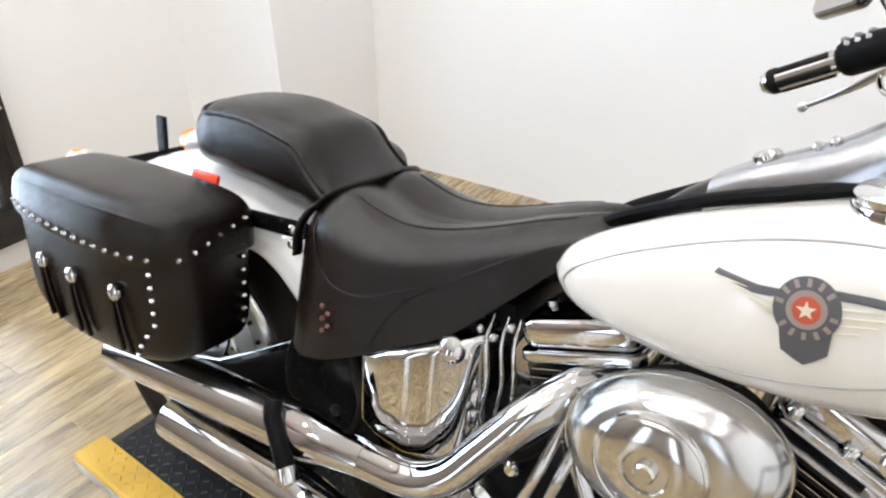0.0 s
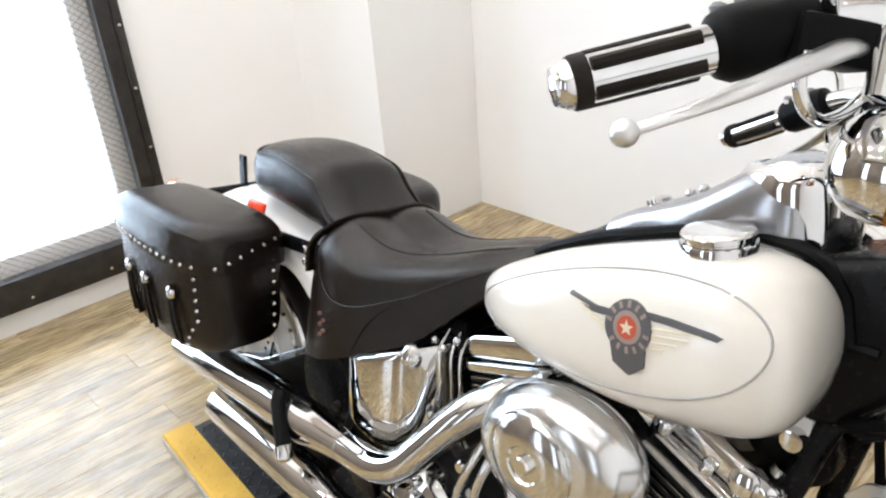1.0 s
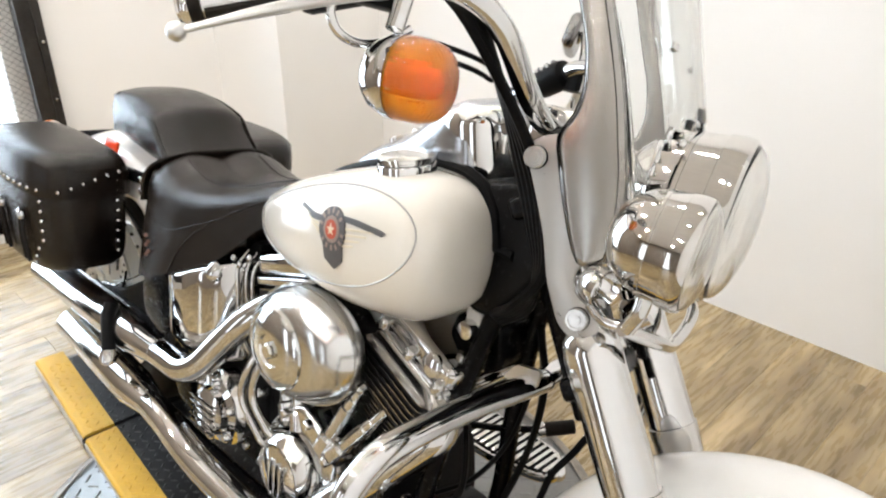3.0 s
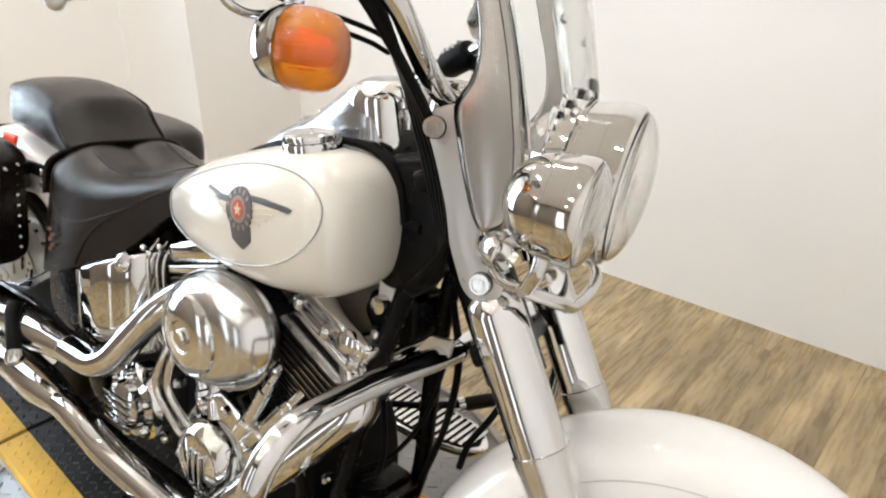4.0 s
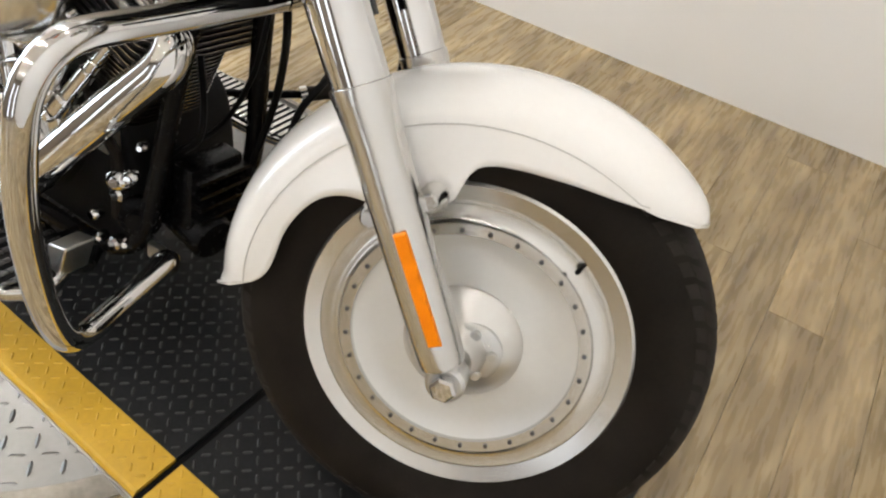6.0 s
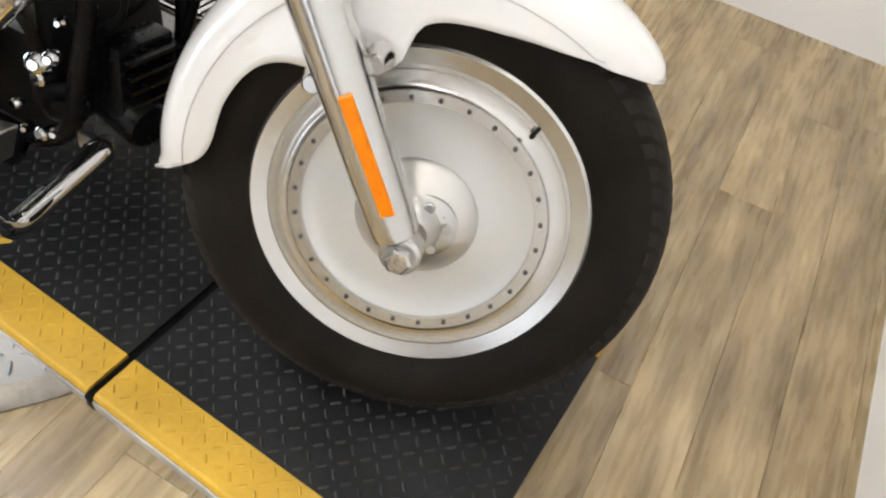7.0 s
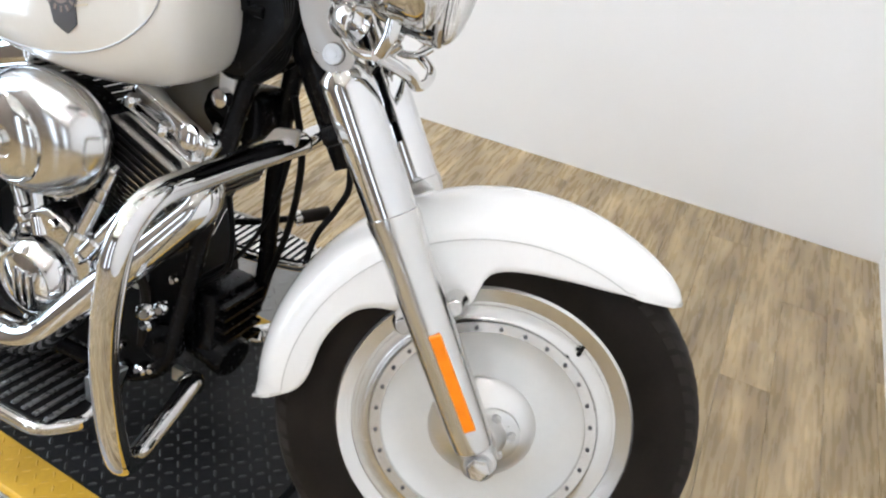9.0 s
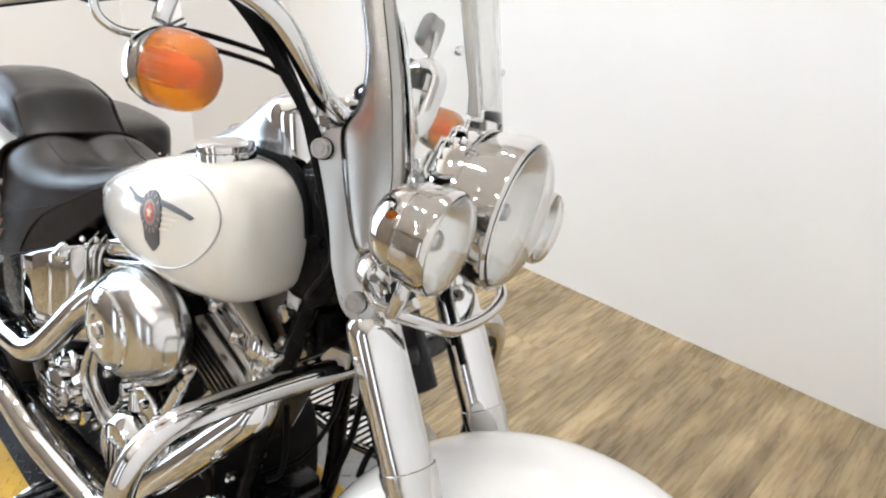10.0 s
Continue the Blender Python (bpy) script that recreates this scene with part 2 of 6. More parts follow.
def box(x0, x1, y0, y1, z0, z1, bevel=0.0, bm=None, seg=2, m=None):
    bm = bm or bmesh.new()
    made = bmesh.ops.create_cube(bm, size=1.0)["verts"]
    bmesh.ops.transform(bm, verts=made, matrix=Matrix.Translation(((x0 + x1) / 2, (y0 + y1) / 2, (z0 + z1) / 2)) @ Matrix.Diagonal((x1 - x0, y1 - y0, z1 - z0, 1)))
    if bevel:
        edges = list({e for v in made for e in v.link_edges})
        made = list({v for f in bmesh.ops.bevel(bm, geom=edges, offset=bevel, segments=seg, affect="EDGES", profile=0.6)["faces"] for v in f.verts} | {v for v in made if v.is_valid})
    if m is not None:
        bmesh.ops.transform(bm, verts=made, matrix=m)
    return bm


def frame_of(d, hint=Vector((0, 0, 1))):
    d = d.normalized()
    if abs(d.dot(hint)) > 0.97:
        hint = Vector((1, 0, 0))
    u = d.cross(hint).normalized()
    return u, u.cross(d).normalized()


def lathe(profile, centre, axis, n=48, bm=None, close=True):
    """Turns (along, radius) rows round the axis through centre."""
    bm = bm or bmesh.new()
    c, a = Vector(centre), Vector(axis).normalized()
    u, v = frame_of(a)
    rings = []
    for h, r in profile:
        if r < 1e-6:
            rings.append([bm.verts.new(c + a * h)])
        else:
            rings.append([bm.verts.new(c + a * h + (u * math.cos(k) + v * math.sin(k)) * r) for k in (2 * math.pi * i / n for i in range(n))])
    bridge(bm, rings)
    return bm


def bridge(bm, rings, caps=False):
    for p, q in zip(rings, rings[1:]):
        n = max(len(p), len(q))
        for i in range(n):
            j = (i + 1) % n
            if len(p) == 1:
                bm.faces.new((p[0], q[j], q[i]))
            elif len(q) == 1:
                bm.faces.new((p[i], p[j], q[0]))
            else:
                bm.faces.new((p[i], p[j], q[j], q[i]))
    if caps:
        for r in (rings[0], rings[-1]):
            if len(r) > 2:
                bm.faces.new(r)


def smooth_path(points, steps=8):
    """A Catmull-Rom line through the points."""
    p = [Vector(q) for q in points]
    if len(p) == 2:
        return p
    p = [p[0] * 2 - p[1]] + p + [p[-1] * 2 - p[-2]]
    out = []
    for i in range(1, len(p) - 2):
        for k in range(steps):
            t = k / steps
            a, b, c, d = p[i - 1], p[i], p[i + 1], p[i + 2]
            out.append(0.5 * (2 * b + (c - a) * t + (2 * a - 5 * b + 4 * c - d) * t * t + (3 * b - a - 3 * c + d) * t ** 3))
    return out + [p[-2]]


def bend_path(points, radius, steps=8):
    """Straight runs with round bends of the given radius between the points."""
    p = [Vector(q) for q in points]
    out = [p[0]]
    for a, b, c in zip(p, p[1:], p[2:]):
        d1, d2 = (a - b), (c - b)
        r = min(radius, d1.length * 0.49, d2.length * 0.49)
        s, e = b + d1.normalized() * r, b + d2.normalized() * r
        for k in range(steps + 1):
            t = k / steps
            out.append(s * (1 - t) ** 2 + b * 2 * t * (1 - t) + e * t * t)
    return out + [p[-1]]


def tube(path, radius, n=16, bm=None, caps=True, flat=1.0, hollow=0.0):
    """A round bar along a path; radius may be a list."""
    bm = bm or bmesh.new()
    p = [Vector(q) for q in path]
    rr = radius if isinstance(radius, (list, tuple)) else [radius] * len(p)
    if len(rr) != len(p):
        rr = [rr[min(len(rr) - 1, int(i * len(rr) / len(p)))] for i in range(len(p))]
    rings, u = [], None
    for i, q in enumerate(p):
        d = (p[min(i + 1, len(p) - 1)] - p[max(i - 1, 0)]).normalized()
        if u is None:
            u, v = frame_of(d)
        else:
            u = (u - d * u.dot(d)).normalized()
            v = u.cross(d).normalized()
        rings.append([bm.verts.new(q + (u * math.cos(k) + v * math.sin(k) * flat) * rr[i]) for k in (2 * math.pi * j / n for j in range(n))])
    bridge(bm, rings, caps and not hollow)
    if hollow:
        q, d = p[-1], (p[-1] - p[-2]).normalized()
        inner = [bm.verts.new(q + (v_.co - q) * hollow) for v_ in rings[-1]]
        deep = [bm.verts.new(v_.co - d * rr[-1] * 2.5) for v_ in inner]
        bridge(bm, [rings[-1], inner, deep])
        bm.faces.new(deep)
        bm.faces.new(rings[0])
    return bm


def loft(rings, bm=None, caps=True):
    bm = bm or bmesh.new()
    made = [[bm.verts.new(q) for q in r] for r in rings]
    bridge(bm, made, caps)
    return bm


def inset(outline, d):
    """The outline drawn in by d."""
    n = len(outline)
    area = sum(outline[i][0] * outline[(i + 1) % n][1] - outline[(i + 1) % n][0] * outline[i][1] for i in range(n))
    turn = 1 if area > 0 else -1
    out = []
    for i in range(n):
        a, b, c = (Vector(outline[k % n]) for k in (i - 1, i, i + 1))
        e1, e2 = (b - a), (c - b)
        if e1.length < 1e-7 or e2.length < 1e-7:
            e1 = e2 = c - a
        n1, n2 = (Vector((-e.y, e.x)).normalized() * turn for e in (e1, e2))
        m = (n1 + n2).normalized()
        out.append(tuple(b + m * (d / max(0.6, m.dot(n1)))))
    return out


def prism(outline, y0, y1, bm=None, bevel=0.0, axis="y", seg=3):
    """A flat outline of (x, z) pushed from y0 to y1 (or of (x, y) along z, (y, z) along x), with rounded rims."""
    bm = bm or bmesh.new()
    put = {"y": lambda a, b, c: (a, c, b), "z": lambda a, b, c: (a, b, c), "x": lambda a, b, c: (c, a, b)}[axis]
    s = 1 if y1 > y0 else -1
    rows = [(y0, 0.0), (y1, 0.0)]
    if bevel:
        rim = [(bevel * (1 - math.cos(k)), bevel * (1 - math.sin(k))) for k in (math.pi / 2 * i / seg for i in range(seg + 1))]
        rows = [(y0 + s * d, i) for d, i in rim] + [(y1 - s * d, i) for d, i in reversed(rim)]
    rings = [[bm.verts.new(put(a, b, y)) for a, b in (inset(outline, i) if i else outline)] for y, i in rows]
    bridge(bm, rings, True)
    return bm


def round_outline(points, radius, steps=5):
    """A closed outline with its corners rounded."""
    out, n = [], len(points)
    for i in range(n):
        a, b, c = (Vector(points[k % n]) for k in (i - 1, i, i + 1))
        d1, d2 = a - b, c - b
        r = min(radius, d1.length * 0.45, d2.length * 0.45)
        s, e = b + d1.normalized() * r, b + d2.normalized() * r
        for k in range(steps + 1):
            t = k / steps
            out.append(tuple(s * (1 - t) ** 2 + b * 2 * t * (1 - t) + e * t * t))
    return out


def oval(cy, cz, hy, hz, n=40, e=2.4, x=0.0):
    """A superellipse ring in the plane across the motorcycle."""
    out = []
    for i in range(n):
        k = 2 * math.pi * i / n
        c, s = math.cos(k), math.sin(k)
        out.append((x, cy + hy * math.copysign(abs(c) ** (2 / e), c), cz + hz * math.copysign(abs(s) ** (2 / e), s)))
    return out


def curve_rows(rows, x):
    """Reads a table of rows (x, a, b, ...) at x along a smooth curve."""
    if x <= rows[0][0]:
        return rows[0][1:]
    if x >= rows[-1][0]:
        return rows[-1][1:]
    for i in range(len(rows) - 1):
        if x <= rows[i + 1][0]:
            break
    p, q = rows[i], rows[i + 1]
    o, r = rows[max(i - 1, 0)], rows[min(i + 2, len(rows) - 1)]
    h = q[0] - p[0]
    t = (x - p[0]) / h
    out = []
    for a0, a, b, b1 in zip(o[1:], p[1:], q[1:], r[1:]):
        m0 = (b - a0) / max(q[0] - o[0], 1e-6) * h
        m1 = (b1 - a) / max(r[0] - p[0], 1e-6) * h
        out.append((2 * t ** 3 - 3 * t * t + 1) * a + (t ** 3 - 2 * t * t + t) * m0 + (-2 * t ** 3 + 3 * t * t) * b + (t ** 3 - t * t) * m1)
    return tuple(out)


def ball(centre, r, n=16, bm=None, scale=(1, 1, 1)):
    bm = bm or bmesh.new()
    bmesh.ops.create_uvsphere(bm, u_segments=n, v_segments=n // 2, radius=r, matrix=Matrix.Translation(centre) @ Matrix.Diagonal((*scale, 1)))
    return bm


def bolt_head(bm, centre, axis, r, h, n=6):
    return lathe([(0, r), (h * 0.75, r), (h, r * 0.8), (h, 0)], centre, axis, n, bm)


# ---- structure ----
def slab(name, x0, x1, y0, y1, z0, z1, material, kind="structure", label="", category=""):
    bm = box(x0, x1, y0, y1, z0, z1)
    ob = link(bm, name, material, smooth=False)
    ob.matrix_world = RM
    return tagged(ob, label, category, kind=kind)


T = 0.15
floor = slab("floor", LEFT - T, RIGHT + T, FRONT - T, BACK + T, -0.12, -0.012, surface("floor_bed", (0.10, 0.085, 0.07), 0.9), label="greyish oak plank floor of the display bay", category="floor")
slab("ceiling", LEFT - T, RIGHT + T, FRONT - T, BACK + T, TOP, TOP + 0.1, CEIL, label="dark painted ceiling with small lamps", category="ceiling")
slab("wall_back", LEFT - T, RIGHT + T, BACK, BACK + T, 0.0, TOP, WALL, label="plain white painted wall behind the motorcycle", category="wall")
slab("wall_right", RIGHT, RIGHT + T, FRONT, BACK, 0.0, TOP, WALL, label="plain white painted side wall", category="wall")
# the unseen showroom side behind the camera: tall shop windows, wall colour darkened for chrome reflections
bays = [(-2.25, -1.60), (-0.10, 0.42)]
edges = [LEFT - T] + [q for bay in bays for q in bay] + [RIGHT + T]
for a, b in zip(edges[::2], edges[1::2]):
    slab("wall_front", a, b, FRONT - T, FRONT, 0.0, TOP, DIM, label="unseen tan wall between shop windows, darkened for chrome reflections", category="wall")
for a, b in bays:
    slab("wall_front_base", a, b, FRONT - T, FRONT, 0.0, 0.10, DIM, label="unseen wall under a shop window, darkened for chrome reflections", category="wall")
    slab("wall_front_head", a, b, FRONT - T, FRONT, 2.5, TOP, DIM, label="unseen wall over a shop window, darkened for chrome reflections", category="wall")
slab("backdrop_front", LEFT - 1, RIGHT + 1, FRONT - 1.2, FRONT - 1.15, -0.5, 4.0, SHOP, label="bright overcast daylight outside the shop windows", category="backdrop")
PIL, PILY = -2.137, 1.345
slab("wall_pilaster", LEFT, PIL, PILY, BACK, 0.0, TOP, WALL, label="white boxed-out wall corner", category="wall")
# the side wall with the meshed window
WY0, WY1, WZ0, WZ1 = -1.15, 0.640, 0.085, 2.2
slab("wall_left", LEFT - T, LEFT, WY1, BACK, 0.0, TOP, WALL, label="white painted wall beside the meshed window", category="wall")
# unseen stretch, coloured dark so the pipes mirror a dark room
slab("wall_left_front", LEFT - T, LEFT, FRONT, WY0, 0.0, TOP, DIM, label="unseen tan wall beside the window, darkened for chrome reflections", category="wall")
slab("wall_left_top", LEFT - T, LEFT, WY0, WY1, WZ1, TOP, WALL, label="white wall above the meshed window", category="wall")
slab("wall_left_bottom", LEFT - T, LEFT + 0.012, WY0, WY1, 0.0, WZ0, TRIM, label="white painted base under the meshed window", category="baseboard")


def meshed_window():
    """A black steel frame with expanded metal in front of a bright pane."""
    root = new("window_1")
    root.matrix_world = RM
    tagged(root, "black steel framed window covered with expanded metal mesh", "window", kind="structure")
    x0, x1, w = LEFT - 0.02, LEFT + 0.035, 0.085
    bm = box(x0, x1, WY0, WY1, WZ0, WZ0 + 0.115, 0.004)
    part("frame_rail", bm, BLACKSTEEL, root)
    bm = box(x0, x1, WY0, WY1, WZ1 - w, WZ1, 0.004)
    part("frame_rail", bm, BLACKSTEEL, root)
    for y in (WY0, WY1 - w):
        part("frame_post", box(x0, x1, y, y + w, WZ0 + 0.115, WZ1 - w, 0.004), BLACKSTEEL, root)
    # angle iron lip on the post
    part("frame_lip", box(x1, x1 + 0.006, WY1 - 0.03, WY1, WZ0, WZ1, 0.002), BLACKSTEEL, root)
    screw = None
    for k in range(8):
        m = Matrix.Translation((x1 + 0.006, WY1 - 0.016, WZ0 + 0.22 + 0.22 * k))
        if screw is None:
            screw = part("screw", lathe([(0, 0.007), (0.003, 0.006), (0.004, 0)], (0, 0, 0), (1, 0, 0), 10), ALU, root)
            screw.matrix_local = m
        else:
            share("screw", screw.data, root, m)
    for k in range(6):
        share("screw", screw.data, root, Matrix.Translation((x1, WY0 + 0.12 + 0.28 * k, WZ0 + 0.035)))
    # expanded metal: zigzag strands
    bm = bmesh.new()
    pitch, row, t = 0.030, 0.0125, 0.0010
    y_lo, y_hi, z_lo, z_hi = WY0 + w, WY1 - w, WZ0 + 0.115, WZ1 - w
    xs = LEFT + 0.012
    ny, nz = int((y_hi - y_lo) / (pitch / 2)), int(min(z_hi - z_lo, 1.45) / row)
    verts, faces = [], []
    for j in range(nz):
        z = z_lo + j * row
        for i in range(ny + 1):
            up = row * 0.5 if (i + j) % 2 else -row * 0.5
            y = y_lo + i * pitch / 2
            b = len(verts)
            verts += [(xs, y, z + up * 0.92 - t), (xs + 0.002, y, z + up * 0.92 + t)]
            if i:
                faces.append((b - 2, b, b + 1, b - 1))
    me = bpy.data.meshes.new("mesh_screen")
    me.from_pydata(verts, [], faces)
    me.materials.append(BLACKSTEEL)
    ob = new("mesh_screen", me)
    ob.parent = root
    tagged(ob, "black expanded metal mesh", kind="stuff")
    # inner window frame and pane behind the mesh
    x2 = LEFT - 0.10
    for a, b, c, d in ((WY0, WY1, WZ0, 0.25), (WY0, WY0 + 0.10, 0.25, WZ1), (0.50, WY1, 0.25, WZ1)):
        part("inner_frame", box(x2, x2 + 0.04, a, b, c, d, 0.004), TRIM, root, "white inner window frame")
    part("pane", box(x2 - 0.012, x2 - 0.006, WY0 + 0.10, 0.50, 0.25, WZ1), clear("window_glass", (1, 1, 1), 0.0, 1.45), root).visible_shadow = False
    return root


meshed_window()
slab("backdrop", LEFT - 1.2, LEFT - 1.15, -5.0, 3.5, -0.5, 4.0, DAY, label="bright overcast daylight outside the window", category="backdrop")


# ---- display stand: turntable and rubber mat ----
MATZ = 0.035
MX0, MX1, MW = -1.653, 0.585, 0.61


def tread_bars(verts, faces, x, y, z, angle, length=0.026, width=0.0065, h=0.0022):
    """One raised lozenge of a tread plate."""
    c, s = math.cos(angle), math.sin(angle)
    b = len(verts)
    for u, v, w in ((-0.5, 0, 0), (-0.25, -0.5, 0), (0.25, -0.5, 0), (0.5, 0, 0), (0.25, 0.5, 0), (-0.25, 0.5, 0), (-0.3, 0, 1), (0.3, 0, 1)):
        verts.append((x + (u * length) * c - v * width * s, y + (u * length) * s + v * width * c, z + w * h))
    for f in ((0, 1, 6), (1, 2, 7, 6), (2, 3, 7), (3, 4, 7), (4, 5, 6, 7), (5, 0, 6)):
        faces.append(tuple(b + k for k in f))


def stuff(name, verts, faces, material, parent, label):
    me = bpy.data.meshes.new(name)
    me.from_pydata(verts, [], faces)
    me.materials.append(material)
    ob = new(name, me)
    ob.parent = parent
    return tagged(ob, label, kind="stuff")


def turntable():
    cx, cy, r = -0.605, 0.305, 0.655
    root = new("turntable")
    root.location = (cx, cy, 0)
    tagged(root, "round steel tread plate turntable lying under the rubber mat", "turntable")
    bm = lathe([(0, 0), (0, r - 0.012), (0.020, r - 0.038), (0.020, 0)], (0, 0, 0), (0, 0, 1), 96)
    part("plate", bm, STEEL, root)
    verts, faces = [], []
    p = 0.034
    n = int(r / p) + 1
    for i in range(-n, n + 1):
        for j in range(-n, n + 1):
            x, y = i * p, j * p
            if math.hypot(x, y) < r - 0.05 and (abs(y) > 0.28):
                tread_bars(verts, faces, x, y, 0.0198, math.pi / 4 if (i + j) % 2 else -math.pi / 4, 0.030, 0.008)
    stuff("tread_pattern", verts, faces, STEEL, root, "raised lozenge tread of the steel plate")
    bm = lathe([(0.0, r - 0.010), (0.004, r - 0.010), (0.0225, r - 0.036), (0.0225, r - 0.041), (0.0, r - 0.041)], (0, 0, 0), (0, 0, 1), 96)
    part("rim_trim", bm, surface("turntable_edge", (0.26, 0.24, 0.21), 0.45, 0.6, vary=0.4, scale=18, fine=120, bump=0.2), root, "sloping dull metal edge strip")


def rubber_mat():
    root = new("rubber_mat")
    root.location = (0, 0, 0)
    tagged(root, "black diamond-patterned rubber mat with worn yellow borders", "mat")
    joints = [MX0, -1.215, -0.607, 0.0, MX1]
    y_in, y_far = 0.078, MW - 0.078
    g = 0.0075
    for x in joints[1:-1]:
        part("joint_strip", box(x - g + 0.0002, x + g - 0.0002, -0.005, MW + 0.005, 0.0, MATZ - 0.006, 0.002, seg=1), PLASTIC, root, "black rubber joint between mat tiles")
    for k, (a, b) in enumerate(zip(joints, joints[1:])):
        a0, b0 = a + (0.0 if k == 0 else g), b - (0.0 if k == 3 else g)
        ra = 0.05 if k == 0 else 0.0
        core = prism([(a0, 0.006), (a0, 0.012 if ra else MATZ), (a0 + ra + 0.0001, MATZ), (b0, MATZ), (b0, 0.006)], y_in, y_far)
        tile = part("mat_tile", core, MATBLACK, root, smooth=False)
        verts, faces = [], []
        p = 0.0225
        nx, ny = int((b0 - a0 - ra - 0.02) / p), int((y_far - y_in - 0.01) / p)
        for i in range(nx + 1):
            for j in range(ny + 1):
                tread_bars(verts, faces, a0 + ra + 0.014 + i * p, y_in + 0.012 + j * p, MATZ - 0.0002, math.pi / 4 if (i + j) % 2 else -math.pi / 4, 0.0185, 0.0056, 0.0026)
        stuff("tread_pattern", verts, faces, TREADBLACK, tile, "raised diamond tread")
        for name, y0, y1 in (("yellow_edge", 0.0, y_in), ("yellow_edge", MW, y_far)):
            lip = 0.008 if y0 == 0.0 else -0.008
            rows = [(y0, 0.0), (y0, MATZ - 0.007), (y0 + lip * 0.5, MATZ - 0.002), (y0 + lip, MATZ), (y1, MATZ + 0.0004), (y1, 0.0)]
            bm = prism(rows, a0, b0, axis="x")
            side = -1 if y0 == 0.0 else 1
            strip = box(a0, b0, min(y0, y0 + side * 0.004), max(y0, y0 + side * 0.004), 0.0, MATZ - 0.011, 0.001, seg=1)
            part("edge_strip", strip, EDGEGREY, root, "scuffed grey strip along the mat's foot")
            edge = part(name, bm, MATYELLOW, root, "worn yellow bevelled edge", smooth=False)
            verts, faces = [], []
            for i in range(nx + 1):
                for j in range(3):
                    y = (0.026 + 0.0205 * j) if y0 == 0.0 else MW - 0.026 - 0.0205 * j
                    tread_bars(verts, faces, a0 + ra + 0.014 + i * p, y, MATZ - 0.0002, math.pi / 4 if (i + j) % 2 else -math.pi / 4, 0.0180, 0.0054, 0.0022)
            stuff("tread_pattern", verts, faces, MATYELLOW, edge, "raised diamond tread")


EDGEGREY = surface("scuffed_grey_vinyl", (0.40, 0.385, 0.36), 0.35, vary=0.4, scale=14, fine=90, bump=0.3)
turntable()
rubber_mat()


# ---- motorcycle ----
LEAN_DEG, YAW_DEG, RAKE, STEER_DEG = 9.9, 3.3, 32.0, 20.0
bike = new("motorcycle")
bike.matrix_world = Matrix.Translation((0.296, 0.298, MATZ)) @ pose(0, 0, 0, 0, 0, YAW_DEG) @ pose(0, 0, 0, -LEAN_DEG, 0, 0)
tagged(bike, "pearl white cruiser motorcycle with chrome engine, leaning on its stand", "motorcycle")
SR, CR = math.sin(radians(RAKE)), math.cos(radians(RAKE))
AXLE = Vector((0.004, 0, 0.3185))
UPFORK, FWD = Vector((-SR, 0, CR)), Vector((CR, 0, SR))
PIVOT = AXLE - FWD * 0.046
STEER = Matrix.Translation(PIVOT) @ Matrix.Rotation(radians(STEER_DEG), 4, UPFORK) @ Matrix.Translation(-PIVOT)


def turned(name, bm, material, parent, label="", smooth=True, angle=40):
    """A part of the front end, which is steered to the left."""
    bm.transform(STEER)
    return part(name, bm, material, parent, label, smooth, angle)


def on_fork(h, y, fwd=0.0):
    """A place h metres up the fork from the axle."""
    return AXLE + UPFORK * h + FWD * fwd + Vector((0, y, 0))


# front wheel
def tyre_mesh(centre, r, w, rim):
    hw = w / 2
    prof = [(-hw * 0.62, rim - 0.004), (-hw * 0.80, rim + 0.012), (-hw * 0.97, rim + 0.035), (-hw, rim + (r - rim) * 0.5), (-hw * 0.95, r - 0.034), (-hw * 0.83, r - 0.016), (-hw * 0.62, r - 0.006), (-hw * 0.3, r - 0.001), (0, r)]
    prof = prof + [(-a, b) for a, b in reversed(prof[:-1])]
    return lathe(prof, centre, (0, 1, 0), 96)


